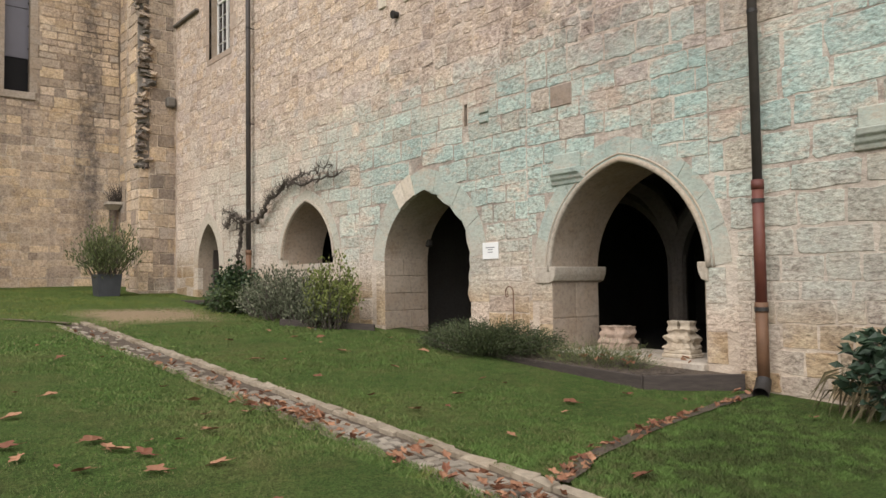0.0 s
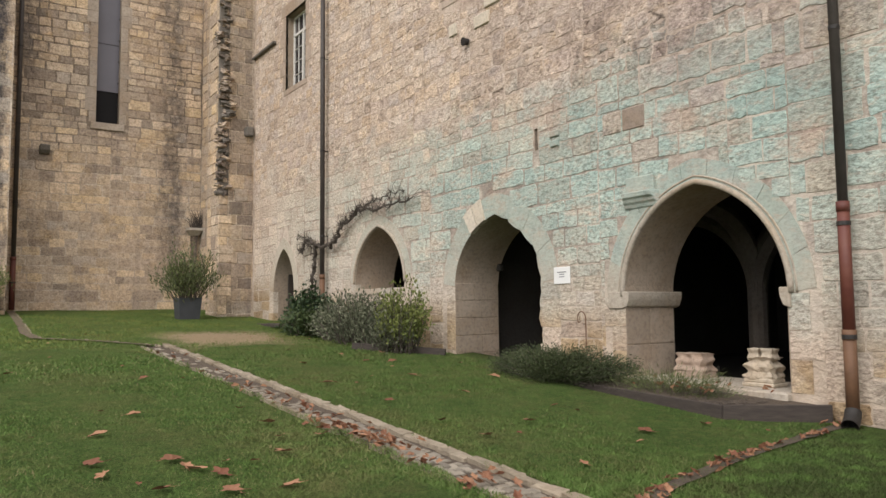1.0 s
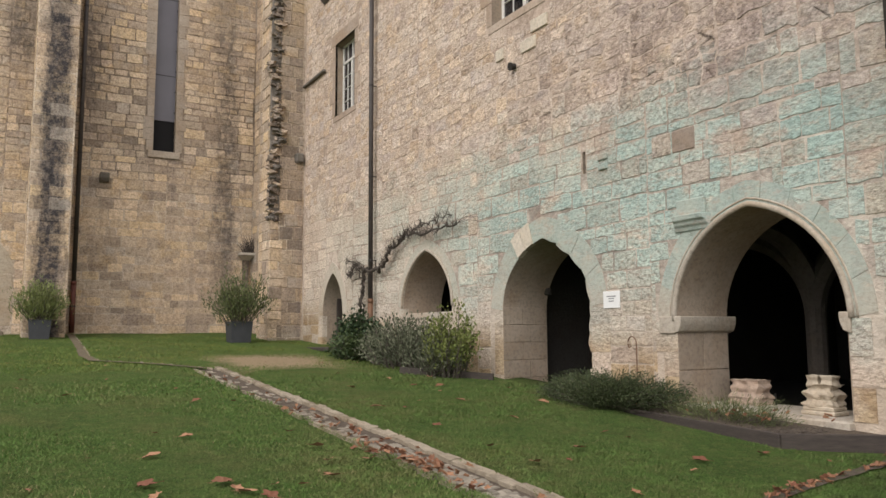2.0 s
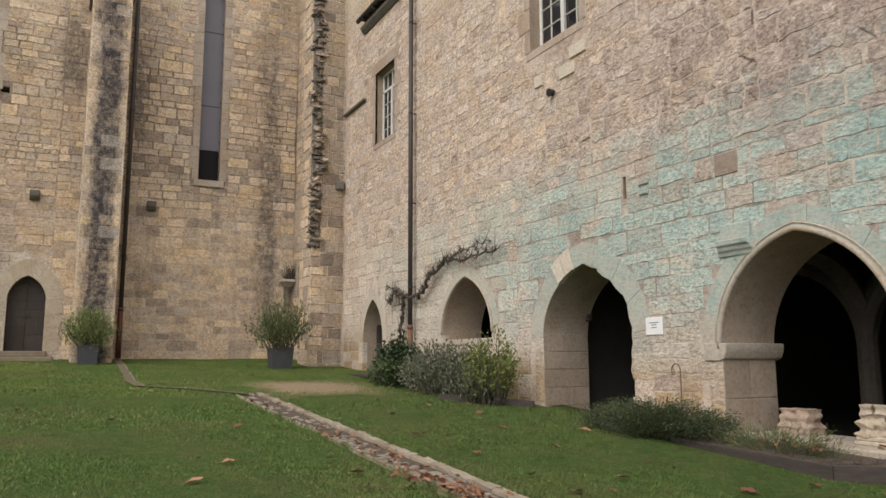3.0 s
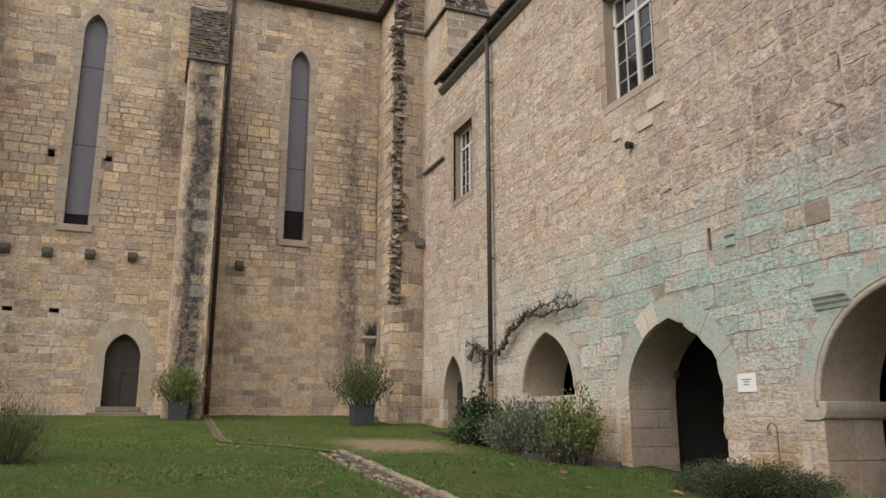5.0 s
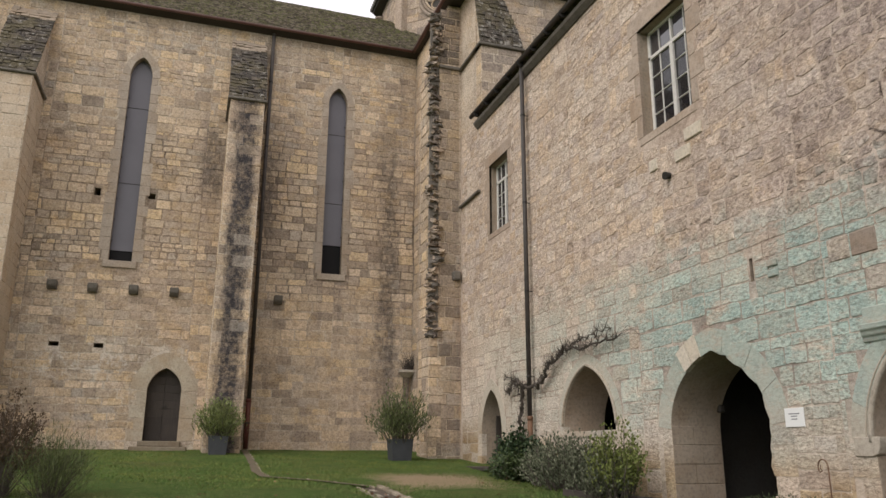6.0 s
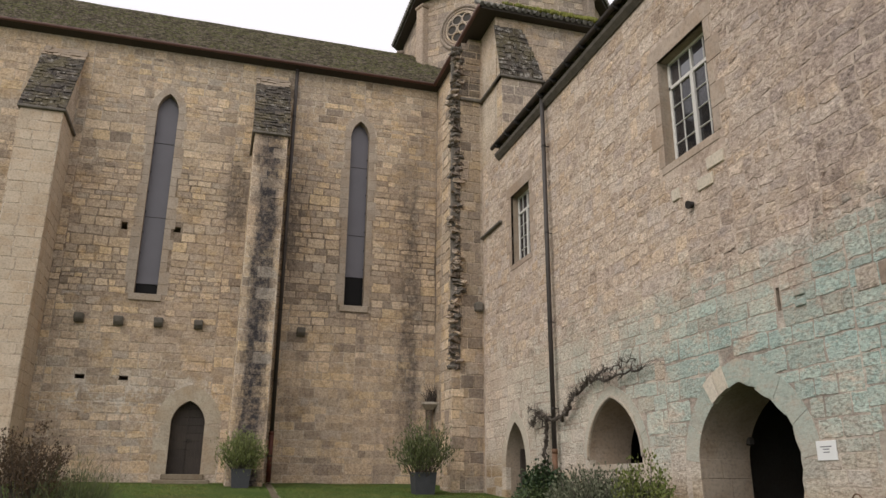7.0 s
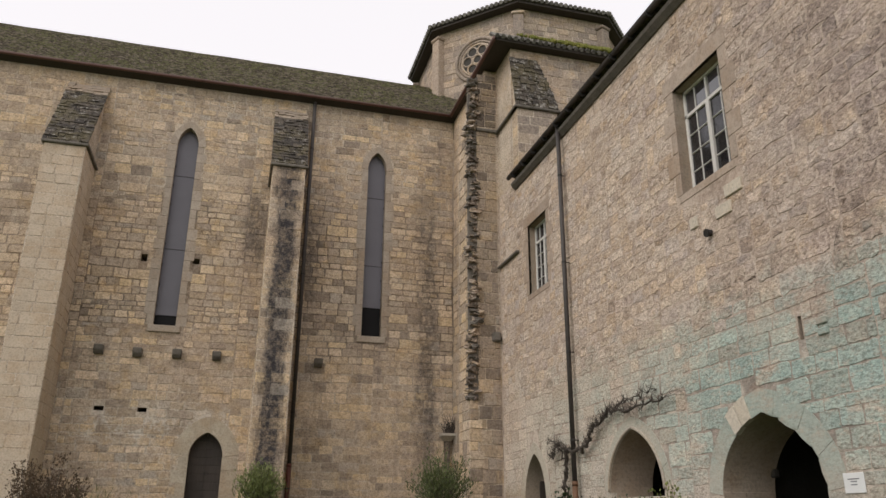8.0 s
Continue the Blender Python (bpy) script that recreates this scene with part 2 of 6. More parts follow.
    if joint:  # mortar: dark and rosy where it has fallen out, cream where it holds
        low = m.ramp(m.noise(1.5, 8, 0.75), (0.42, (0.20, 0.145, 0.118)), (0.50, (0.37, 0.285, 0.235)), (0.58, (0.58, 0.49, 0.405)))
        high = m.ramp(m.noise(3.0, 7, 0.75), (0.38, (0.27, 0.205, 0.16)), (0.48, (0.43, 0.34, 0.275)), (0.62, (0.56, 0.465, 0.385)))
        mortar = m.mix(m.band(zz, 3.9, 30, 0.6), low, high)
        mortar = m.mix(m.math("MULTIPLY", m.band(zz, -3, 2.2, 0.5), 0.7), mortar, (0.56, 0.485, 0.40))
        base = m.mix(0.68, base, mortar)
    if rough_face < 1:
        base = m.mix(0.8, base, (0.84, 0.85, 0.84), "MULTIPLY")
    h = m.math("ADD", flake, m.math("MULTIPLY", m.noise(3.2, 4, 0.7), 0.7))
    m.color(base).bump(h, 1.0 * rough_face, 0.036 if coarse else 0.03 if joint else 0.028)
    return m.m


def make_dressed(name, a, b):
    m = Mat(name, 0.9)
    base = m.mix(m.pick(), a, b)
    base = m.mix(m.ramp(m.noise(2.2, 6, 0.7), (0.45, 0.0), (0.7, 0.6)), base, tuple(c * 0.72 for c in a))
    base = m.mix(m.math("MULTIPLY", m.noise(40, 5, 0.7), 0.4), base, tuple(c * 0.6 for c in b))
    base = m.mix(m.ramp(m.noise(0.9, 6, 0.75), (0.45, 0.0), (0.68, 0.6)), base, (a[0] * 0.8, a[1] * 0.66, a[2] * 0.5))
    grain = m.noise(20, 4, 0.65)
    base = m.mix(0.5, base, m.ramp(grain, (0.34, 0.55), (0.5, 1.0), (0.66, 1.15)), "MULTIPLY")
    m.color(base).bump(grain, 0.6, 0.015)
    return m.m


def make_plain(name, a, b, rough=0.8, scale=8, metal=0.0, bump=0.3, dist=0.01, stretch=(1, 1, 1)):
    m = Mat(name, rough, metal)
    n = m.noise(scale, 6, 0.65, stretch)
    base = m.mix(m.ramp(n, (0.3, 0.0), (0.7, 1.0)), a, b)
    base = m.mix(m.math("MULTIPLY", m.pick(), 0.35), base, tuple(c * 0.6 for c in a))
    m.color(base).bump(m.noise(scale * 5, 5, 0.7, stretch), bump, dist)
    return m.m


def make_leaf(name, a, b, rough=0.55):
    m = Mat(name, rough)
    m.b.inputs["Specular IOR Level"].default_value = 0.25
    base = m.mix(m.pick(), a, b)
    base = m.mix(m.ramp(m.noise(6, 4), (0.4, 0.0), (0.7, 0.5)), base, tuple(c * 0.55 for c in a))
    m.color(base)
    return m.m


M_CHURCH = make_church_stone("church_stone")
M_BUTTRESS = make_church_stone("stained_buttress_stone", False, (0, 0.62, 1.28, 1.0))
M_BUTTRESS_JOINT = make_church_stone("stained_mortar", True, (0, 0.62, 1.28, 1.0))
M_ASHLAR = make_dressed("smooth_buttress_stone", (0.52, 0.42, 0.315), (0.60, 0.49, 0.375))
M_STAINED_LOW = make_church_stone("weathered_corner_stone", False, (0, 6.5, 7.3, 0.35))
M_STAINED = make_church_stone("lichen_stained_stone", False, (1, 15.0, 25.0, 0.8))
M_CHURCH_JOINT = make_church_stone("church_mortar", True)
M_TOWER = make_church_stone("weathered_tower_stone", False, None, 0.6)
M_LANCET = make_dressed("lancet_surround_stone", (0.36, 0.295, 0.232), (0.45, 0.375, 0.30))
M_WING = make_wing_stone("wing_stone")
M_RUBBLE = make_wing_stone("wing_rubble", False, 1.0, True)
M_WING_JOINT = make_wing_stone("wing_mortar", True)
M_PALE = make_dressed("pale_dressed_stone", (0.40, 0.35, 0.285), (0.46, 0.41, 0.335))
M_TAN = make_dressed("tan_dressed_stone", (0.31, 0.25, 0.19), (0.38, 0.31, 0.24))
M_TEALSTONE = make_wing_stone("dressed_limewashed_stone", False, 0.3)
# near-black: the shade of unlit interiors is put into this colour
M_UNLIT_STONE = make_dressed("unlit_inner_stone", (0.045, 0.041, 0.036), (0.06, 0.054, 0.047))
# rib stone darkened in its colour for the dimness of the room
M_DIM_RIB = make_dressed("dim_rib_stone", (0.115, 0.10, 0.085), (0.15, 0.13, 0.11))
M_DARK = make_plain("blackened_stone", (0.10, 0.088, 0.075), (0.20, 0.175, 0.145), 0.95, 5, bump=0.8, dist=0.03)
M_SLATE = make_plain("lichen_slate", (0.032, 0.029, 0.025), (0.30, 0.28, 0.24), 0.95, 8, bump=0.6)


def make_cap(name, lichen):
    """Weathered brown-black stone tiles with moss and pale lichen spots."""
    m = Mat(name, 0.95)
    base = m.ramp(m.pick(), (0.0, (0.035, 0.029, 0.024)), (0.5, (0.075, 0.061, 0.048)), (1.0, (0.13, 0.105, 0.08)))
    base = m.mix(m.ramp(m.noise(6, 8, 0.75), (0.4, 0.0), (0.6, 0.7)), base, (0.045, 0.037, 0.03))
    base = m.mix(m.ramp(m.noise(1.6, 6, 0.7), (0.48, 0.0), (0.6, 0.6)), base, (0.12, 0.098, 0.045))
    base = m.mix(m.ramp(m.noise(5.5, 7, 0.75), (0.62 - lichen, 0.0), (0.70 - lichen, 0.85)), base, (0.36, 0.335, 0.295))
    m.color(base).bump(m.noise(12, 6, 0.75), 1.0, 0.06)
    return m.m


M_CAP_WHITE = make_cap("white_lichened_cap_tile", 0.09)
M_CAP = make_cap("lichened_cap_tile", 0.06)
M_PIPE = make_plain("dark_painted_pipe", (0.040, 0.033, 0.029), (0.065, 0.054, 0.047), 0.65, 6, 0.0, 0.2)
M_RUST = make_plain("red_primer_iron", (0.10, 0.024, 0.018), (0.14, 0.045, 0.026), 0.6, 4, 0.0, 0.3)
M_RUSTBROWN = make_plain("rusty_iron", (0.09, 0.045, 0.022), (0.17, 0.085, 0.042), 0.7, 4, 0.0, 0.4)
M_IRON = make_plain("black_iron", (0.02, 0.018, 0.017), (0.04, 0.035, 0.03), 0.6, 12, 0.3)
M_GUTTER = make_plain("brown_gutter", (0.10, 0.045, 0.035), (0.14, 0.065, 0.05), 0.5, 5)
M_WOOD = make_plain("old_door_oak", (0.03, 0.023, 0.018), (0.06, 0.045, 0.034), 0.75, 5, 0.0, 0.6, 0.01, (6, 6, 0.6))
M_BOARD = make_plain("wet_timber", (0.035, 0.027, 0.022), (0.075, 0.058, 0.047), 0.8, 6, 0.0, 0.6, 0.01, (1, 1, 6))
M_WHITE = make_plain("window_paint", (0.58, 0.555, 0.51), (0.68, 0.65, 0.605), 0.6, 10, bump=0.15)
M_PAPER = make_plain("white_panel", (0.78, 0.78, 0.76), (0.82, 0.82, 0.80), 0.5, 3, bump=0.02)
M_INK = make_plain("grey_print", (0.16, 0.16, 0.17), (0.2, 0.2, 0.21), 0.6, 3, bump=0.02)
M_COBBLE = make_dressed("cobble", (0.18, 0.158, 0.125), (0.35, 0.31, 0.245))
M_KERB = make_dressed("kerb_stone", (0.20, 0.165, 0.115), (0.37, 0.315, 0.235))
M_BARK = make_plain("bark", (0.06, 0.048, 0.038), (0.11, 0.09, 0.072), 0.95, 14, bump=0.9)
M_POT = make_plain("zinc_planter", (0.038, 0.04, 0.045), (0.062, 0.065, 0.071), 0.6, 5, 0.0, 0.15)
M_CARVED = make_dressed("carved_limestone", (0.44, 0.37, 0.28), (0.50, 0.43, 0.33))
M_SURROUND = make_dressed("window_surround_stone", (0.36, 0.285, 0.225), (0.46, 0.37, 0.295))


def make_glass(name, col, rough, ior=1.9):
    m = Mat(name, rough)
    m.color(m.mix(m.noise(1.2, 3), col, tuple(c * 0.7 for c in col)))
    m.b.inputs["IOR"].default_value = ior
    return m.m


M_SCREEN = make_glass("grey_leaded_glass", (0.135, 0.125, 0.142), 0.4, 1.45)
M_DARKGLASS = make_glass("dark_leaded_glass", (0.012, 0.011, 0.011), 0.5, 1.2)
M_PANE = make_glass("window_pane", (0.05, 0.047, 0.052), 0.05, 2.1)


def make_ground():
    m = Mat("lawn_soil", 0.95)
    m.b.inputs["Specular IOR Level"].default_value = 0.1
    g = m.ramp(m.noise(1.3, 8, 0.75), (0.3, (0.054, 0.102, 0.024)), (0.5, (0.088, 0.148, 0.037)), (0.72, (0.14, 0.182, 0.055)))
    g = m.mix(m.ramp(m.noise(0.55, 7, 0.75), (0.5, 0.0), (0.7, 0.8)), g, (0.15, 0.135, 0.055))
    g = m.mix(m.ramp(m.noise(7, 7, 0.75), (0.5, 0.0), (0.66, 0.7)), g, (0.19, 0.21, 0.07))
    g = m.mix(m.math("MULTIPLY", m.ramp(m.noise(45, 7, 0.8), (0.42, 1.0), (0.56, 0.0)), 0.7), g, (0.03, 0.045, 0.012))
    x, y = m.axis(0), m.axis(1)
    w = m.math("MULTIPLY", m.math("SUBTRACT", m.noise(2.2, 6, 0.7), 0.5), 1.5)
    sand = m.math("MULTIPLY", m.band(m.math("ADD", x, w), 3.5, 5.6, 0.35), m.band(m.math("ADD", y, w), 12.9, 15.5, 0.4))
    g = m.mix(sand, g, m.ramp(m.noise(18, 6), (0.3, (0.29, 0.22, 0.135)), (0.7, (0.39, 0.30, 0.195))))
    m.color(g).bump(m.noise(38, 8, 0.8), 1.0, 0.05)
    return m.m


M_GROUND = make_ground()


def make_roof():
    m = Mat("mossy_roof_tile", 0.95)
    base = m.ramp(m.noise(5, 8, 0.75), (0.41, (0.03, 0.024, 0.019)), (0.5, (0.11, 0.085, 0.063)), (0.59, (0.25, 0.205, 0.155)))
    green = m.math("MULTIPLY", m.ramp(m.noise(0.6, 5, 0.6), (0.35, 0.25), (0.6, 1.0)), m.ramp(m.noise(7, 7, 0.75), (0.46, 0.0), (0.54, 0.95)))
    base = m.mix(green, base, m.ramp(m.noise(16, 5), (0.35, (0.07, 0.075, 0.025)), (0.65, (0.20, 0.195, 0.075))))
    m.color(base).bump(m.noise(9, 8, 0.75), 1.0, 0.12)
    return m.m


M_TILE = make_roof()


# ---- mesh helpers ----
def part(name, bm, material, parent=None, label="", smooth=False):
    me = bpy.data.meshes.new(name)
    bm.to_mesh(me)
    bm.free()
    me.materials.append(material)
    if smooth:
        for p in me.polygons:
            p.use_smooth = True
    ob = new(name, me)
    if parent:
        ob.parent = parent
    if label:
        ob["label"] = label
    return ob


def thing(name, at, label, category, group="", kind=""):
    ob = new(name)
    ob.matrix_basis = Matrix.Translation(at)
    return tagged(ob, label, category, group, kind)


def box(bm, x0, y0, z0, x1, y1, z1, bevel=0.0):
    vs = bmesh.ops.create_cube(bm, size=1)["verts"]
    for v in vs:
        v.co = Vector((x0 + (v.co.x + 0.5) * (x1 - x0), y0 + (v.co.y + 0.5) * (y1 - y0), z0 + (v.co.z + 0.5) * (z1 - z0)))
    if bevel:
        es = list({e for v in vs for e in v.link_edges})
        bmesh.ops.bevel(bm, geom=es, offset=bevel, segments=1, affect="EDGES")
    return bm


def prism(bm, poly, f0, f1):
    """A closed prism: poly is a ring of points, f0 and f1 turn each into the two end points."""
    a = [bm.verts.new(f0(p)) for p in poly]
    b = [bm.verts.new(f1(p)) for p in poly]
    n = len(poly)
    bm.faces.new(a)
    bm.faces.new(b[::-1])
    for i in range(n):
        bm.faces.new((a[i], b[i], b[(i + 1) % n], a[(i + 1) % n]))
    bmesh.ops.recalc_face_normals(bm, faces=bm.faces)
    return bm


def tube(bm, pts, radii, sides=8, cap=True):
    """A tapered tube along points."""
    rings = []
    for i, p in enumerate(pts):
        p = Vector(p)
        d = Vector(pts[min(i + 1, len(pts) - 1)]) - Vector(pts[max(i - 1, 0)])
        q = d.to_track_quat("Z", "Y")
        r = radii[i] if isinstance(radii, (list, tuple)) else radii
        rings.append([bm.verts.new(p + q @ Vector((r * math.cos(a), r * math.sin(a), 0))) for a in [2 * math.pi * k / sides for k in range(sides)]])
    for a, b in zip(rings, rings[1:]):
        for k in range(sides):
            bm.faces.new((a[k], a[(k + 1) % sides], b[(k + 1) % sides], b[k]))
    if cap:
        bm.faces.new(rings[0][::-1])
        bm.faces.new(rings[-1])
    return bm


def gz(x, y):
    """Height of the sloping lawn."""
    return 0.255 + 0.0578 * min(max(y, -12), 23.8)


# ---- openings in walls ----
class Arch:
    """A pointed opening: u0..u1 wide, from v0 up to a spring at vs and an apex at va; vs = va gives a flat top."""

    def __init__(self, u0, u1, v0, vs, va, sharp=1.0):
        self.u0, self.u1, self.v0, self.vs, self.va, self.sharp = u0, u1, v0, vs, va, sharp
        self.rim = 0.02
        self.mid, self.half = (u0 + u1) / 2, (u1 - u0) / 2

    def top(self, u):
        if self.va <= self.vs:
            return self.va
        s = min(1.0, abs(u - self.mid) / self.half)
        # an arc whose centre lies past the middle, as a pointed arch is struck
        c = self.sharp
        return self.vs + (self.va - self.vs) * (math.sqrt(max(0, (1 + c) ** 2 - (s + c) ** 2)) / math.sqrt((1 + c) ** 2 - c ** 2))

    def half_at(self, v):
        if v < self.v0 or v > self.va:
            return None
        if v <= self.vs:
            return self.half
        c = self.sharp
        k = (v - self.vs) / (self.va - self.vs) * math.sqrt((1 + c) ** 2 - c ** 2)
        return self.half * max(0.0, math.sqrt(max(0, (1 + c) ** 2 - k * k)) - c)

    def ring(self, n=12, grow=0.0):
        """Points of the outline from one foot over the apex to the other."""
        out = []
        for i in range(2 * n + 1):
            a = -1 + i / n
            s = math.copysign(math.sin(abs(a) * math.pi / 2), a)
            u = self.mid + self.half * s
            out.append((u, self.top(u)))
        pts = [(self.u0, self.v0)] + out + [(self.u1, self.v0)]
        if grow:
            cx, cy = self.mid, self.vs
            res = []
            for u, v in pts:
                if v <= self.vs + 1e-6:
                    res.append((u + math.copysign(grow, u - cx), v))
                else:
                    d = Vector((u - cx, v - cy))
                    d.normalize()
                    res.append((u + d.x * grow, v + d.y * grow))
            pts = res
        return pts


def pierced(name, u_lo, u_hi, v_lo, v_hi, holes, place, back, material):
    """A wall with thickness, pierced by holes. place(u, v, w) gives a point, w from 0 at the face to back."""
    cuts = {u_lo, u_hi}
    for h in holes:
        n = 14 if h.va > h.vs else 1
        for i in range(-n, n + 1):
            s = math.copysign(math.sin(abs(i / n) * math.pi / 2), i)
            cuts.add(round(h.mid + h.half * s, 5))
    cuts = sorted(c for c in cuts if u_lo - 1e-6 <= c <= u_hi + 1e-6)
    bm = bmesh.new()

    def quad(*p, slot=0):
        bm.faces.new([bm.verts.new(place(*q)) for q in p]).material_index = slot

    for a, b in zip(cuts, cuts[1:]):
        if b - a < 1e-5:
            continue
        m = (a + b) / 2
        here = sorted([h for h in holes if h.u0 < m < h.u1], key=lambda h: h.v0)
        la, lb = v_lo(a) if callable(v_lo) else v_lo, v_lo(b) if callable(v_lo) else v_lo
        for h in here + [None]:
            ta = h.v0 if h else v_hi
            tb = h.v0 if h else v_hi
            if ta - la > 1e-4 or tb - lb > 1e-4:
                quad((a, la, 0), (b, lb, 0), (b, tb, 0), (a, ta, 0))
                quad((a, la, back), (a, ta, back), (b, tb, back), (b, lb, back))
            if h:
                quad((a, ta, 0), (b, tb, 0), (b, tb, back), (a, ta, back), slot=1)
                la, lb = h.top(a), h.top(b)
                quad((a, la, 0), (a, la, back), (b, lb, back), (b, lb, 0), slot=1)
    for h in holes:
        for u in (h.u0, h.u1):
            quad((u, h.v0, 0), (u, h.vs, 0), (u, h.vs, back), (u, h.v0, back), slot=1)
    quad((u_lo, v_lo(u_lo) if callable(v_lo) else v_lo, 0), (u_lo, v_hi, 0), (u_lo, v_hi, back), (u_lo, v_lo(u_lo) if callable(v_lo) else v_lo, back))
    quad((u_hi, v_lo(u_hi) if callable(v_lo) else v_lo, 0), (u_hi, v_hi, 0), (u_hi, v_hi, back), (u_hi, v_lo(u_hi) if callable(v_lo) else v_lo, back))
    quad((u_lo, v_hi, 0), (u_hi, v_hi, 0), (u_hi, v_hi, back), (u_lo, v_hi, back))
    bmesh.ops.remove_doubles(bm, verts=bm.verts, dist=1e-4)
    bmesh.ops.recalc_face_normals(bm, faces=bm.faces)
    ob = part(name, bm, material)
    ob.data.materials.append(M_TAN)
    return ob


# ---- setting out ----
WX = 7.14          # face of the wing
CY = 23.8          # face of the nave
A0 = Arch(17.19, 18.51, 1.15, 2.05, 3.11, 0.55)
A1 = Arch(11.98, 13.95, 1.90, 2.10, 3.19, 0.45)
A2 = Arch(8.17, 10.35, 0.55, 1.95, 3.04, 0.40)
A3 = Arch(4.43, 6.62, 0.72, 1.72, 2.98, 0.22)
WIN1 = Arch(16.55, 17.80, 7.12, 9.03, 9.03)
WIN2 = Arch(9.17, 10.55, 6.92, 8.96, 8.96)
C1 = Arch(3.67, 4.32, 7.12, 13.05, 13.72, 0.5)
C2 = Arch(-2.66, -2.00, 7.04, 13.1, 13.78, 0.5)
CDOOR = Arch(-1.20, -0.25, 1.86, 3.25, 3.94, 0.5)
SLIT = Arch(8.21, 8.28, 3.86, 4.18, 4.18)
PUTLOGS = [Arch(u - w, u + w, v - h, v + h, v + h) for u, v, w, h in ((-3.8, 4.52, 0.13, 0.065), (-2.63, 4.52, 0.13, 0.065), (-3.17, 9.14, 0.09, 0.12), (-1.64, 9.16, 0.11, 0.09))]
for hole, rim in ((A0, 0.30), (A1, 0.26), (A2, 0.36), (A3, 0.34), (WIN1, 0.2), (WIN2, 0.2), (SLIT, 0.02), (C1, 0.23), (C2, 0.23), (CDOOR, 0.45)):
    hole.rim = rim
WING_HOLES = [A0, A1, A2, A3, WIN1, WIN2, SLIT]
CHURCH_HOLES = [C1, C2, CDOOR] + PUTLOGS


def on_wing(u, v, w=0.0):
    return (WX + w, u, v)


def on_church(u, v, w=0.0):
    return (u, CY + w, v)


wing_wall = tagged(pierced("wall_wing", -9.0, 20.1, 0.0, 10.75, WING_HOLES, on_wing, 0.9, M_WING_JOINT),
                   "weathered rubble wall with worn blue-green limewash and pointed arches", "wall", kind="structure")
church_wall = tagged(pierced("wall_nave", -26.0, 6.76, 1.0, 15.34, CHURCH_HOLES, on_church, 1.1, M_CHURCH_JOINT),
                     "tall tan ashlar nave wall with narrow lancet windows", "wall", kind="structure")

# added sheet: keeps skylight out of the putlog holes and door gap
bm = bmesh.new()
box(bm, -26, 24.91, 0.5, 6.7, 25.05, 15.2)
tagged(part("wall_nave_inner", bm, M_UNLIT_STONE), "near-black sheet added behind the nave wall to stop light", "wall", kind="structure")

# ground: one sheet, fine near the walk, out to the horizon
xs = [-900, -300, -100, -50] + list(np.arange(-30, 7.01, 0.35)) + [7.2, 7.5, 8.2, 20, 60, 300, 900]
ys = [-900, -300, -100, -40, -20] + list(np.arange(-12, 24.01, 0.35)) + [26, 60, 300, 900]
bm = bmesh.new()
grid = []
for yy in ys:
    line = []
    for xx in xs:
        z = gz(xx, yy)
        if -30 < xx < 7.3 and -12 < yy < 24.2:
            z += 0.03 * noise.noise(Vector((xx * 0.6, yy * 0.6, 0)))
            if abs(xx - 3.0) < 0.3 and 1.5 < yy < 13.2:
                z -= 0.05
        if xx > 7.6:
            z -= 1.6
        line.append(bm.verts.new((xx, yy, z)))
    grid.append(line)
for a, b in zip(grid, grid[1:]):
    for i in range(len(xs) - 1):
        bm.faces.new((a[i], a[i + 1], b[i + 1], b[i]))
ground = tagged(part("ground", bm, M_GROUND, smooth=True), "sloping damp green lawn with bare sandy patch", "ground", kind="structure")


# transept: west wall, set-back corner and south wall
def solid(name, material, parent, *boxes, bevel=0.0, label=""):
    bm = bmesh.new()
    for b in boxes:
        box(bm, *b, bevel=bevel)
    return part(name, bm, material, parent, label)


transept_wall = tagged(solid("wall_transept", M_CHURCH_JOINT, None, (6.76, 20.2, 1.0, 7.9, 23.8, 15.34), (7.16, 18.8, 0.6, 17.3, 20.19, 15.34)),
                       "tall tan ashlar transept wall", "wall", kind="structure")


# ---- coursed stone ----
rng = random.Random(7)


def courses(u0, u1, v0, v1, tall, wide, holes=(), r=rng):
    """Stones in courses that keep clear of the holes: (u0, u1, v0, v1) each."""
    out = []
    v = v0
    while v < v1 - 0.03:
        h = min(r.uniform(*tall), v1 - v)
        if v1 - v - h < 0.1:
            h = v1 - v
        shut = []
        for o in holes:
            margin = o.rim
            lo, hi = max(v, o.v0 - margin), min(v + h, o.va + margin)
            if hi - lo > 0.02:
                half = o.half_at(min(max(lo, o.v0), o.va)) or 0.0
                half += margin
                s0, s1 = max(o.mid - half, u0), min(o.mid + half, u1)
                if s1 > s0:
                    shut.append((s0, s1))
        free, a = [], u0
        for s0, s1 in sorted(shut):
            if s0 > a:
                free.append((a, s0))
            a = max(a, s1)
        if a < u1:
            free.append((a, u1))
        for a, b in free:
            u = a - (0 if a > u0 else r.uniform(0, wide[0]))
            while u < b - 0.02:
                w = r.uniform(*wide) * (0.75 + 0.5 * h / tall[1])
                e = min(u + w, b)
                if b - e < 0.12:
                    e = b
                s = max(u, a)
                if e - s > 0.04:
                    out.append((s, e, v, v + h))
                u = e
        v += h
    return out


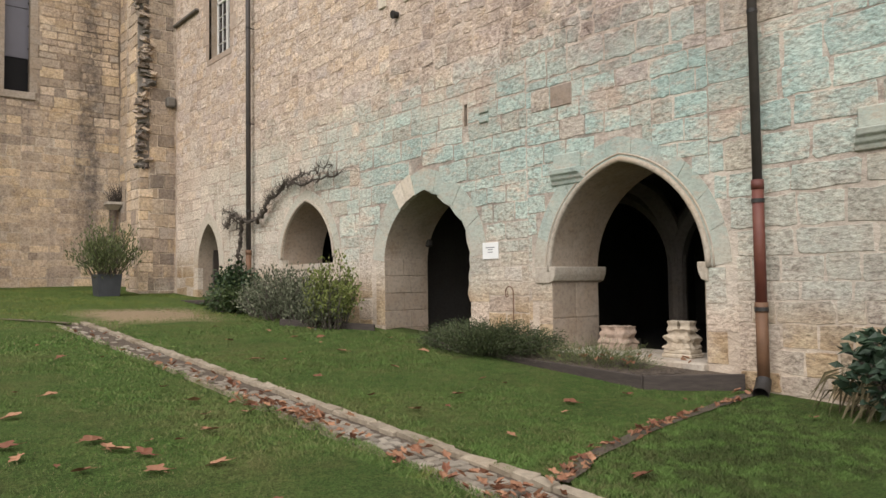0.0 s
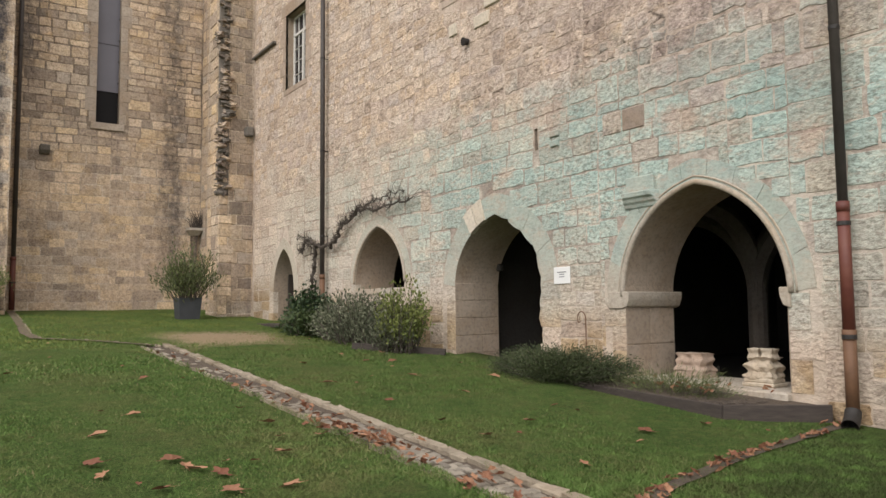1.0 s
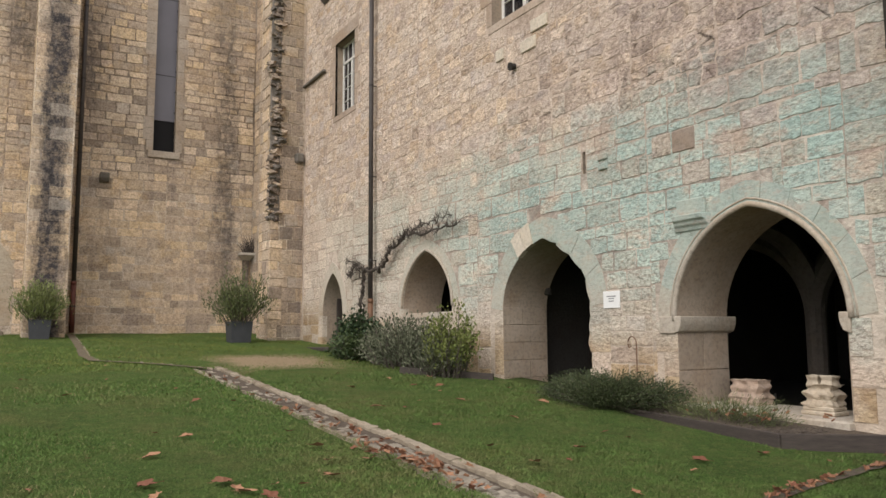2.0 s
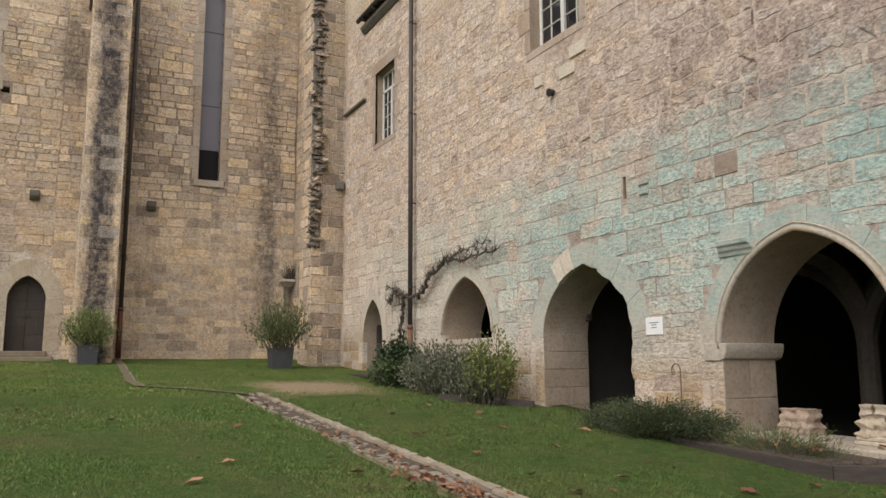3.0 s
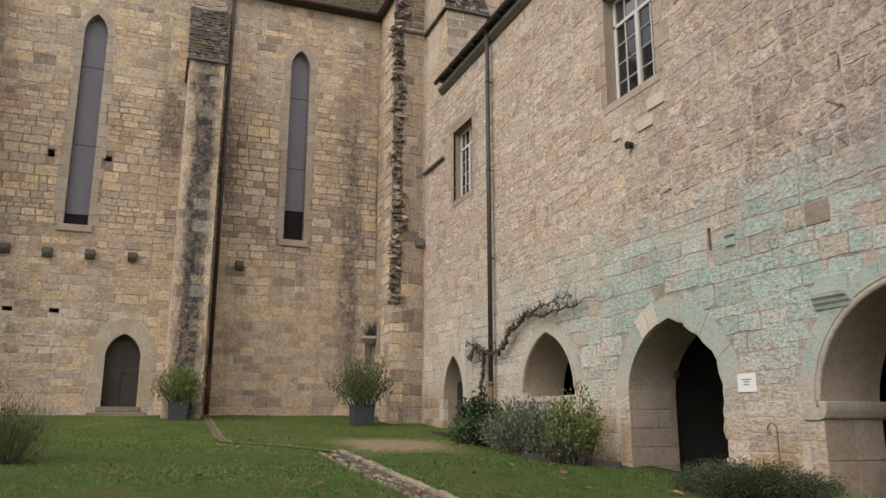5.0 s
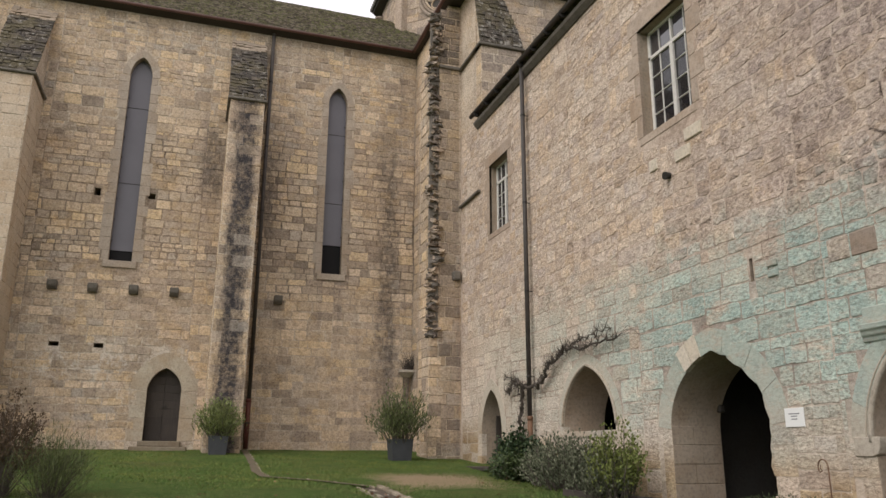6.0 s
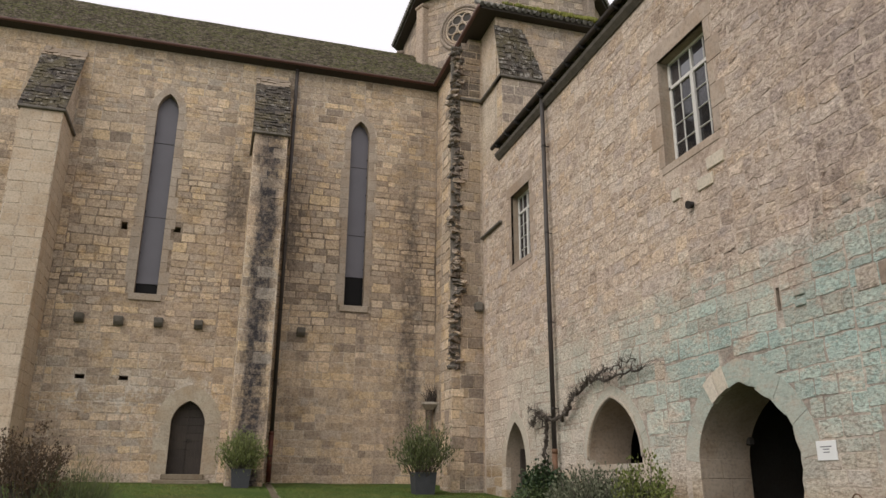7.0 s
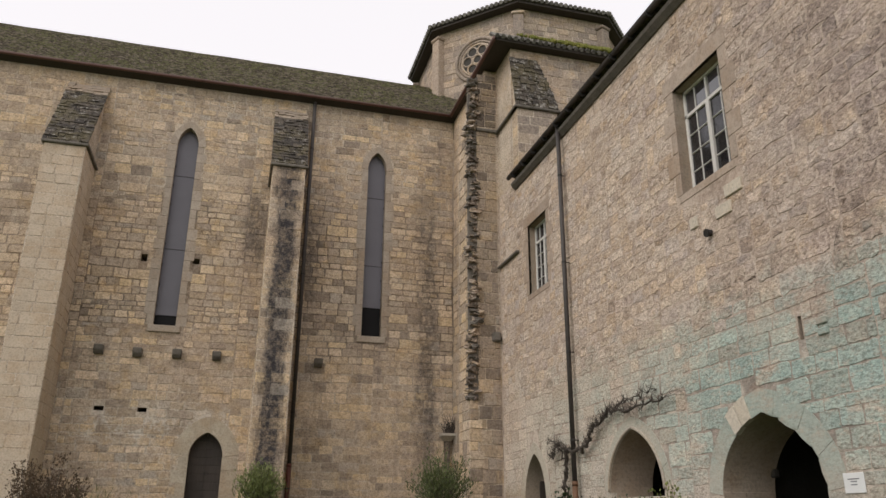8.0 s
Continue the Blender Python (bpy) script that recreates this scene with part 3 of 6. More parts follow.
def rubble(u0, u1, v0, v1, tall, wide, holes, broad=(0.7, 1.9), high=(0.5, 1.3), r=rng):
    """Courses broken up patch by patch, so that no bed joint runs through."""
    out = []
    u = u0
    while u < u1 - 0.05:
        e = min(u + r.uniform(*broad), u1)
        v = v0
        while v < v1 - 0.05:
            f = min(v + r.uniform(*high), v1)
            if v1 - f < 0.25:
                f = v1
            k = r.uniform(0.8, 1.35)
            out += courses(u, e, v, f, (tall[0] * k, tall[1] * k), (wide[0] * k, wide[1] * k), holes, r)
            v = f
        u = e
    return out


def sag(u, v):
    """How far bed joints wander from the level."""
    return 0.045 * noise.noise(Vector((u * 0.45, v * 0.9, 3.3))) + 0.014 * noise.noise(Vector((u * 2.1, v * 2.3, 9.1)))


def stone_heap(name, stones, place, material, parent, proud=(0.008, 0.022), gap=0.011, wobble=0.012, seed=1, tilt=0.004):
    """Many stones joined: each with an uneven outline and a bevelled, tilted face."""
    r = random.Random(seed)
    verts, faces = [], []
    for a, b, c, d in stones:
        n = len(verts)
        g = gap * r.uniform(0.5, 1.6)
        mu, mv = (a + b) / 2, (c + d) / 2
        hu, hv = (b - a) / 2 - g, (d - c) / 2 - g
        if hu < 0.01 or hv < 0.01:
            continue
        cut = r.uniform(0.88, 0.985)
        ring = [(-cut, -1), (-0.4, -1), (0.3, -1), (cut, -1), (1, -cut), (1, 0.1), (1, cut), (cut, 1), (0.4, 1), (-0.3, 1), (-cut, 1), (-1, cut), (-1, -0.1), (-1, -cut)]
        ring = [(mu + p * hu + r.uniform(-wobble, wobble) * 0.8, mv + q * hv + r.uniform(-wobble, wobble) * 0.8) for p, q in ring]
        ring = [(u + sag(v, u), v + sag(u, v)) for u, v in ring]
        p = r.uniform(*proud)
        k = max(0.0, 1 - 0.010 / min(hu, hv))
        tu, tv = r.gauss(0, tilt), r.gauss(0, tilt)
        m = len(ring)
        for u, v in ring:
            verts.append(place(u, v, 0.006))
        for u, v in ring:
            du, dv = (u - mu) * k, (v - mv) * k
            verts.append(place(mu + du, mv + dv, -max(0.002, p + tu * du / hu + tv * dv / hv)))
        faces += [tuple(range(n + m, n + 2 * m))] + [(n + i, n + (i + 1) % m, n + m + (i + 1) % m, n + m + i) for i in range(m)]
    me = bpy.data.meshes.new(name)
    me.from_pydata(verts, [], faces)
    me.materials.append(material)
    ob = new(name, me)
    ob.parent = parent
    ob["kind"] = "stuff"
    return ob


def unit_stones(place_unit, material, count=16, seed=3):
    """Shared meshes for stones that are objects of their own."""
    r = random.Random(seed)
    out = []
    for _ in range(count):
        bm = bmesh.new()
        o = [(0.05, 0.03), (0.33, 0.03), (0.66, 0.03), (0.95, 0.03), (0.98, 0.09), (0.983, 0.5), (0.98, 0.91), (0.95, 0.97), (0.64, 0.97), (0.35, 0.97), (0.05, 0.97), (0.02, 0.91), (0.017, 0.5), (0.02, 0.09)]
        o = [(u + r.uniform(-0.03, 0.03), v + r.uniform(-0.05, 0.05)) for u, v in o]
        p = r.uniform(0.003, 0.010)
        tu, tv = r.gauss(0, 0.001), r.gauss(0, 0.001)
        i = [(0.5 + (u - 0.5) * 0.96, 0.5 + (v - 0.5) * 0.94) for u, v in o]
        a = [bm.verts.new(place_unit(u, v, 0.006)) for u, v in o]
        b = [bm.verts.new(place_unit(u, v, -max(0.002, p + tu * (u - 0.5) * 2 + tv * (v - 0.5) * 2))) for u, v in i]
        bm.faces.new(b)
        for k in range(len(o)):
            j = (k + 1) % len(o)
            bm.faces.new((a[k], a[j], b[j], b[k]))
        bmesh.ops.recalc_face_normals(bm, faces=bm.faces)
        me = bpy.data.meshes.new("stone")
        bm.to_mesh(me)
        bm.free()
        me.materials.append(material)
        out.append(me)
    return out


def single_stones(stones, meshes, origin, scale, parent, seed=5):
    r = random.Random(seed)
    for s in stones:
        ob = new("stone", r.choice(meshes))
        ob.parent = parent
        ob.location = Vector(origin(s)) + Vector((0, 0, sag((s[0] + s[1]) / 2, (s[2] + s[3]) / 2)))
        ob.scale = scale(s)


def voussoirs(arch, n, thick, place, material, parent, proud=0.02, deep=0.05, name="voussoir", jambs=0.0, jamb_material=None):
    """Wedge stones round the head of an opening, and jamb stones under them."""
    m = 8
    pts = []
    for i in range(n * m + 1):
        a = -1 + 2 * i / (n * m)
        s = math.copysign(math.sin(abs(a) * math.pi / 2), a)
        u = arch.mid + arch.half * s
        v = arch.top(u)
        d = Vector((u - arch.mid, (v - arch.vs) + 0.15 * arch.half))
        d.normalize()
        pts.append(((u, v), (u + d.x * thick, v + d.y * thick)))
    for k in range(n):
        seg = pts[k * m:(k + 1) * m + 1]
        ring = [p[0] for p in seg] + [p[1] for p in reversed(seg)]
        cu = sum(p[0] for p in ring) / len(ring)
        cv = sum(p[1] for p in ring) / len(ring)
        ring = [(cu + (u - cu) * 0.985, cv + (v - cv) * 0.985) for u, v in ring]
        pr = proud * rng.uniform(0.8, 1.15)
        bm = bmesh.new()
        prism(bm, ring, lambda p: place(p[0], p[1], -pr), lambda p: place(p[0], p[1], deep))
        part(name, bm, material, parent)
    if jambs:
        v = arch.v0
        while v < arch.vs - 0.05:
            h = min(rng.uniform(0.28, 0.42), arch.vs - v)
            for side in (-1, 1):
                w = jambs * rng.choice((0.8, 1.25))
                u = arch.mid + side * (arch.half - 0.005)
                a, b = sorted((u, u + side * w))
                bm = bmesh.new()
                q = [(a, v + 0.005), (b, v + 0.005), (b, v + h - 0.005), (a, v + h - 0.005)]
                pr = proud * rng.uniform(0.8, 1.2)
                prism(bm, q, lambda p: place(p[0], p[1], -pr), lambda p: place(p[0], p[1], deep))
                part("jamb_stone", bm, jamb_material or material, parent)
            v += h


# ---- nave, transept and tower: large forms ----
def sloped_roof(name, x0, x1, y0, z0, y1, z1, n, material, label):
    """A tiled slope in lapped courses."""
    bm = bmesh.new()
    step_y, step_z = (y1 - y0) / n, (z1 - z0) / n
    cols = np.arange(x0, x1 + 0.01, 0.45)
    r = random.Random(4)
    for i in range(n):
        rows = []
        for lift, f in ((0.05, 0.0), (0.0, 1.0)):
            rows.append([bm.verts.new((x, y0 + step_y * (i + f), z0 + step_z * (i + f) + lift + r.uniform(-0.012, 0.012))) for x in cols])
        foot = [bm.verts.new((v.co.x, v.co.y, v.co.z - 0.06)) for v in rows[0]]
        for k in range(len(cols) - 1):
            bm.faces.new((rows[0][k], rows[0][k + 1], rows[1][k + 1], rows[1][k]))
            bm.faces.new((foot[k], foot[k + 1], rows[0][k + 1], rows[0][k]))
    return tagged(part(name, bm, material), label, "roof", kind="structure")


nave_roof = sloped_roof("roof_nave", -34.0, 12.0, 23.5, 15.48, 30.0, 20.6, 30, M_TILE, "mossy brown tiled nave roof")
bm = bmesh.new()
prism(bm, [(23.5, 15.46), (30.0, 20.55), (38.0, 15.3), (38.0, 15.0), (23.9, 15.30), (23.5, 15.38)], lambda p: (-34, *p), lambda p: (12, *p))
part("roof_underside", bm, M_WOOD, nave_roof)


def gutter(name, pts, r, material, label):
    g = thing(name, (0, 0, 0), label, "gutter", kind="structure")
    bm = bmesh.new()
    tube(bm, pts, r, 10)
    part("channel", bm, material, g, smooth=True)
    return g


nave_gutter = gutter("trim_nave_gutter", [(-34, 23.45, 15.42), (6.6, 23.45, 15.42)], 0.055, M_GUTTER, "brown painted metal eaves gutter on the nave")
transept_gutter = gutter("trim_transept_gutter", [(6.56, 23.45, 15.42), (6.56, 18.5, 15.42)], 0.075, M_GUTTER, "brown painted metal eaves gutter on the transept")

# transept hipped roof
bm = bmesh.new()
q = [bm.verts.new(p) for p in ((6.56, 18.47, 15.46), (17.6, 18.47, 15.46), (17.6, 31, 15.46), (6.56, 31, 15.46), (12, 23.8, 19.75), (12, 31, 19.75))]
for f in ((0, 1, 4), (1, 2, 5, 4), (3, 0, 4, 5), (3, 2, 1, 0), (2, 3, 5)):
    bm.faces.new([q[i] for i in f])
bmesh.ops.subdivide_edges(bm, edges=bm.edges, cuts=12, use_grid_fill=True)
for v in bm.verts:
    if v.co.z > 15.6:
        v.co.z += 0.05 * noise.noise(v.co * 2.0)
transept_roof = tagged(part("roof_transept", bm, M_TILE), "mossy tiled transept roof", "roof", kind="structure")
bm = bmesh.new()
box(bm, 6.56, 18.5, 15.35, 17.6, 18.9, 15.45)
box(bm, 6.56, 18.9, 15.352, 7.2, 23.4, 15.452)
part("eaves_board", bm, M_WOOD, transept_roof)
bm = bmesh.new()
r = random.Random(12)
for i in range(46):
    x = 6.6 + i * 0.2
    tube(bm, [(x, 18.4, 15.44), (x, 18.95, 15.44 + 0.43)], 0.075, 6)
part("edge_tile", bm, M_SLATE, transept_roof)
bm = bmesh.new()
for i in range(900):
    x, d = r.gauss(10.6, 1.1), abs(r.gauss(0, 0.6))
    c = Vector((x, 18.42 + d, 15.54 + 0.8 * d + 0.06 * r.random()))
    bmesh.ops.create_icosphere(bm, subdivisions=1, radius=r.uniform(0.03, 0.09), matrix=Matrix.Translation(c))
M_MOSS = make_leaf("yellow_green_moss", (0.13, 0.14, 0.03), (0.20, 0.19, 0.05), 0.95)
moss = part("moss", bm, M_MOSS, transept_roof)
moss["kind"] = "stuff"

# stone skins of nave and transept
church_stones = courses(-14.0, 6.74, 1.35, 2.4, (0.24, 0.36), (0.35, 0.8), CHURCH_HOLES)
church_stones += rubble(-14.0, 6.74, 2.4, 15.28, (0.17, 0.29), (0.2, 0.55), CHURCH_HOLES, (2.5, 5.0), (0.7, 1.9))
near = [s for s in church_stones if -0.2 < s[0] < 6.6 and s[2] < 4.9][:300]
near_ids = set(near)
stone_heap("stone_facing", [s for s in church_stones if s not in near_ids], on_church, M_CHURCH, church_wall, (0.003, 0.014), 0.010, 0.016, 11)
trans_west = courses(20.15, 23.75, 1.3, 15.28, (0.22, 0.36), (0.3, 0.6))
stone_heap("stone_facing", trans_west, lambda u, v, w=0: (6.76 + w, u, v), M_CHURCH, transept_wall, (0.002, 0.012), 0.008, 0.016, 12)
trans_south = courses(7.2, 17.2, 9.5, 15.28, (0.24, 0.34), (0.35, 0.6))
stone_heap("stone_facing", trans_south, lambda u, v, w=0: (u, 18.8 + w, v), M_TOWER, transept_wall, (0.002, 0.012), 0.008, 0.016, 13)


def buttress(name, x0, x1, y0, y1, z_foot, z_drip, z_top, material, label, cap=M_CAP, taper=0.0):
    """A buttress with a steep stone-tiled cap, a drip course and coursed faces."""
    b = thing(name, ((x0 + x1) / 2, y0, z_foot), label, "buttress")
    off = Vector(((x0 + x1) / 2, y0, z_foot))

    def loc(p):
        return tuple(Vector(p) - off)

    bm = bmesh.new()
    box(bm, *loc((x0, y0, z_foot)), *loc((x1, y1, z_drip)))
    part("core", bm, M_BUTTRESS_JOINT if material is M_BUTTRESS else M_CHURCH_JOINT, b)
    st = courses(x0 + 0.01, x1 - 0.01, z_foot, z_drip, (0.28, 0.36), (0.35, 0.62))
    stone_heap("front_facing", st, lambda u, v, w=0: loc((u, y0 + w, v)), material, b, (0.002, 0.010), 0.006, 0.012, 21)
    st = courses(y0 + 0.01, y1 - 0.01, z_foot, z_drip, (0.28, 0.36), (0.35, 0.62))
    stone_heap("side_facing", st, lambda u, v, w=0: loc((x0 + w, u, v)), M_ASHLAR if material is M_ASHLAR else M_CHURCH, b, (0.002, 0.010), 0.006, 0.012, 22)
    stone_heap("side_facing", st, lambda u, v, w=0: loc((x1 - w, u, v)), M_ASHLAR if material is M_ASHLAR else M_CHURCH, b, (0.002, 0.010), 0.006, 0.012, 23)
    bm = bmesh.new()
    box(bm, *loc((x0 - 0.09, y0 - 0.09, z_drip)), *loc((x1 + 0.09, y1, z_drip + 0.09)), bevel=0.02)
    part("drip_course", bm, M_DARK, b)
    bm = bmesh.new()
    a, b2 = x0 + 0.04, x1 - 0.04
    q = [bm.verts.new(loc(v)) for v in ((a, y0, z_drip + 0.09), (b2, y0, z_drip + 0.09), (b2, y1, z_drip + 0.09), (a, y1, z_drip + 0.09), (a, y1, z_top), (b2 - taper, y1, z_top))]
    for f in ((3, 2, 1, 0), (0, 1, 5, 4), (0, 4, 3), (1, 2, 5), (2, 3, 4, 5)):
        bm.faces.new([q[k] for k in f])
    part("cap_core", bm, M_CHURCH_JOINT, b)
    slope = Vector((0, y1 - y0, z_top - z_drip - 0.09))
    n = max(5, int(slope.length / 0.16))
    r = random.Random(31)
    for i in range(n):
        x, stop = x0 - 0.07, x1 + 0.07 - taper * i / n
        while x < stop - 0.04:
            w = min(r.uniform(0.12, 0.34), stop - x)
            p = Vector((x, y0 - 0.05, z_drip + 0.09)) + slope * (i / n)
            q2 = p + slope * (1.25 / n)
            t = 0.032 * r.uniform(0.4, 1.4)
            bm = bmesh.new()
            nrm = Vector((0, -slope.z, slope.y)).normalized() * t
            ring = [p, p + Vector((w - 0.012, 0, 0)), q2 + Vector((w - 0.012, 0, 0)), q2]
            lo = [bm.verts.new(loc(v)) for v in ring]
            hi = [bm.verts.new(loc(v + nrm + (nrm * 0.35 if k < 2 else -nrm * 0.3) + Vector((r.uniform(-0.02, 0.02), 0, r.uniform(-0.03, 0.03))))) for k, v in enumerate(ring)]
            bm.faces.new(lo[::-1])
            bm.faces.new(hi)
            for k in range(4):
                bm.faces.new((lo[k], lo[(k + 1) % 4], hi[(k + 1) % 4], hi[k]))
            part("stone_tile", bm, cap if i < n * 0.84 or cap is M_CAP_WHITE else M_TAN, b)
            x += w
    return b


buttress("nave_buttress", 0.42, 1.42, 22.05, CY, 1.3, 11.95, 14.85, M_BUTTRESS, "tall stone buttress streaked with black lichen against the nave")
buttress("nave_buttress", -6.12, -5.0, 22.15, CY, 1.3, 11.88, 14.8, M_ASHLAR, "tall pale tan stone buttress with slate-tiled cap against the nave")
buttress("transept_buttress", 7.16, 8.42, 18.36, 18.8, 9.0, 13.0, 14.95, M_TOWER, "stone buttress with lichen-white tiled cap on the transept", M_CAP_WHITE, 0.45)

ob = tagged(solid("string_course", M_DARK, None, (7.06, 18.3, 13.0, 7.2, 20.1, 13.09), bevel=0.02), "dark stone drip course along the transept buttress", "ledge", kind="structure")
# west-facing corner buttress with its torn edge
corner = thing("corner_buttress", (6.6, 20.1, 1.2), "stone corner buttress with a torn rubble edge beside the wing", "buttress")
bm = bmesh.new()
box(bm, 6.2 - 6.6, 0.0, 0, 7.4 - 6.6, 1.1, 11.9)
prism(bm, [(6.2, 11.9), (7.4, 11.9), (7.4, 14.0), (6.74, 14.0)], lambda p: (p[0] - 6.6, 0.0, p[1]), lambda p: (p[0] - 6.6, 1.1, p[1]))
part("core", bm, M_CHURCH_JOINT, corner)
st = courses(6.44, 7.1, 1.2, 13.1, (0.26, 0.4), (0.3, 0.5))
stone_heap("front_facing", st, lambda u, v, w=0: (u - 6.6, w, v - 1.2), M_STAINED_LOW, corner, gap=0.006, seed=41)
st = courses(20.12, 21.15, 1.2, 13.1, (0.26, 0.4), (0.3, 0.5))
stone_heap("side_facing", st, lambda u, v, w=0: (6.2 - 6.6 + w, u - 20.1, v - 1.2), M_CHURCH, corner, seed=42)
st = courses(6.45, 7.1, 13.2, 15.1, (0.2, 0.3), (0.3, 0.5))
stone_heap("upper_facing", st, lambda u, v, w=0: (u - 6.6, w - 0.005, v - 1.2), M_STAINED, corner, seed=43)
bm = bmesh.new()
box(bm, 6.42 - 6.6, -0.1, 11.82, 7.15 - 6.6, 0.02, 11.92, bevel=0.02)
part("drip_course", bm, M_DARK, corner)
r = random.Random(44)
z = 0.0
while z < 3.5:
    h = min(r.uniform(0.22, 0.36), 3.52 - z)
    bm = bmesh.new()
    box(bm, 6.19 - 6.6, -0.03 + r.uniform(-0.01, 0.01), z + 0.006, 6.2 - 6.6 + r.choice((0.22, 0.34, 0.4)), 0.1, z + h - 0.006, bevel=0.012)
    part("quoin", bm, M_CHURCH, corner)
    z += h
bm = bmesh.new()
box(bm, 6.86 - 6.6, -0.16, 5.15, 7.1 - 6.6, 0.05, 5.42, bevel=0.04)
part("corbel", bm, M_DARK, corner, "blackened corbel stone")


def torn_slab(r):
    bm = bmesh.new()
    x, y, z = r.uniform(0.06, 0.15), r.uniform(0.07, 0.14), r.uniform(0.03, 0.08)
    box(bm, -x, -y, -z, x, y, z)
    bmesh.ops.subdivide_edges(bm, edges=bm.edges, cuts=1, use_grid_fill=True)
    for v in bm.verts:
        v.co += Vector((r.gauss(0, 0.03), r.gauss(0, 0.03), r.gauss(0, 0.018)))
    return bm


r = random.Random(9)
rocks = []
for k in range(12):
    bm = torn_slab(r)
    me = bpy.data.meshes.new("torn_stone")
    bm.to_mesh(me)
    bm.free()
    me.materials.append((M_DARK, M_STAINED, M_TOWER, M_DARK, M_STAINED, M_TOWER)[k % 6])
    rocks.append(me)
# dark strip behind the torn stones, painting the shade in their gaps
bm = bmesh.new()
box(bm, 6.17 - 6.6, -0.012, 3.5, 6.44 - 6.6, 0.1, 13.7)
part("torn_core", bm, M_DARK, corner)
z = 4.75
while z < 15.0:
    lean = 0.05 * math.sin(z * 1.9) + 0.03 * math.sin(z * 4.7)
    for k in range(4):
        ob = new("torn_stone", r.choice(rocks))
        ob.parent = corner
        ob.location = (6.30 - 6.6 + lean + r.uniform(-0.12, 0.12), r.uniform(-0.07, 0.06), z - 1.2 + r.uniform(-0.04, 0.04))
        ob.rotation_euler = (r.uniform(-0.25, 0.25), r.uniform(-0.3, 0.3), r.uniform(-0.6, 0.6))
        k = r.uniform(0.5, 1.05)
        ob.scale = (k, k, k)
    z += r.uniform(0.13, 0.24)

# niche fragment with a dry plant at the inner corner of the nave
niche = thing("wall_niche", (6.55, 23.8, 3.0), "broken capital on a slim shaft with dry weeds above", "stonework")
bm = bmesh.new()
for z0, z1, w0, w1 in ((-0.3, 0.55, 0.07, 0.08), (0.55, 0.9, 0.08, 0.10)):
    prism(bm, [(-1, -1), (1, -1), (1, 0), (-1, 0)], lambda p: (p[0] * w0, p[1] * w0 * 1.4, z0), lambda p: (p[0] * w1, p[1] * w1 * 1.4, z1))
part("shaft", bm, M_STAINED, niche)
bm = bmesh.new()
for z0, z1, w0, w1 in ((0.9, 1.05, 0.11, 0.22), (1.05, 1.13, 0.25, 0.23)):
    prism(bm, [(-1, -1), (1, -1), (1, 0), (-1, 0)], lambda p: (p[0] * w0, p[1] * w0 * 1.4, z0), lambda p: (p[0] * w1, p[1] * w1 * 1.4, z1))
part("capital", bm, M_PALE, niche, "pale broken capital")
bm = bmesh.new()
r = random.Random(5)
for _ in range(60):
    a, t = Vector((r.uniform(-0.1, 0.2), r.uniform(-0.25, -0.02), 1.12)), Vector((r.uniform(-0.3, 0.3), r.uniform(-0.2, 0.1), r.uniform(0.15, 0.6)))
    tube(bm, [a, a + t * 0.5 + Vector((0.02, 0, 0.03)), a + t], [0.012, 0.009, 0.004], 3)
part("weeds", bm, M_BARK, niche)

# lantern tower
TX, TY, AP = 11.98, 30.0, 4.67
tower = thing("lantern_tower", (TX, TY, 15.0), "octagonal stone lantern tower with corner pilasters and rose window", "tower")
side = 2 * AP * math.tan(math.pi / 8)


def octagon(bm, ap, z0, z1, ap1=None):
    ap1 = ap if ap1 is None else ap1
    k = 1 / math.cos(math.pi / 8)
    ring = [(math.cos(math.pi / 8 + i * math.pi / 4), math.sin(math.pi / 8 + i * math.pi / 4)) for i in range(8)]
    return prism(bm, ring, lambda p: (p[0] * ap * k, p[1] * ap * k, z0), lambda p: (p[0] * ap1 * k, p[1] * ap1 * k, z1))


part("core", octagon(bmesh.new(), AP, 0, 7.2), M_CHURCH_JOINT, tower)
for i in range(8):
    a = i * math.pi / 4
    if not -math.pi * 0.1 < ((a - math.pi) % (2 * math.pi)) < math.pi * 0.85:
        continue
    nrm = Vector((math.cos(a), math.sin(a), 0))
    tan = Vector((-math.sin(a), math.cos(a), 0))
    st = courses(-side / 2 + 0.2, side / 2 - 0.2, 0.5, 7.15, (0.24, 0.34), (0.35, 0.6))
    stone_heap("face_stone", st, lambda u, v, w=0: tuple(nrm * (AP - w) + tan * u + Vector((0, 0, v))), M_TOWER, tower, seed=50 + i)
for i in range(8):
    a = math.pi / 8 + i * math.pi / 4
    c = Vector((math.cos(a), math.sin(a), 0)) * (AP / math.cos(math.pi / 8) + 0.02)
    bm = bmesh.new()
    for z0, z1, w in ((3.4, 3.75, 0.32), (3.75, 6.75, 0.23), (6.75, 6.9, 0.28)):
        vs = len(bm.verts)
        box(bm, -w, -w, z0, w, w, z1, bevel=0.04)
    bmesh.ops.transform(bm, matrix=Matrix.Translation(c) @ Matrix.Rotation(a, 4, "Z"), verts=bm.verts)
    part("pilaster", bm, M_TOWER, tower)
tower_roof = part("roof", octagon(bmesh.new(), AP + 0.48, 7.32, 9.2, 0.2), M_TILE, tower, "brown tiled octagonal roof")
part("eaves_board", octagon(bmesh.new(), AP + 0.42, 7.18, 7.32), M_WOOD, tower_roof)
bm = bmesh.new()
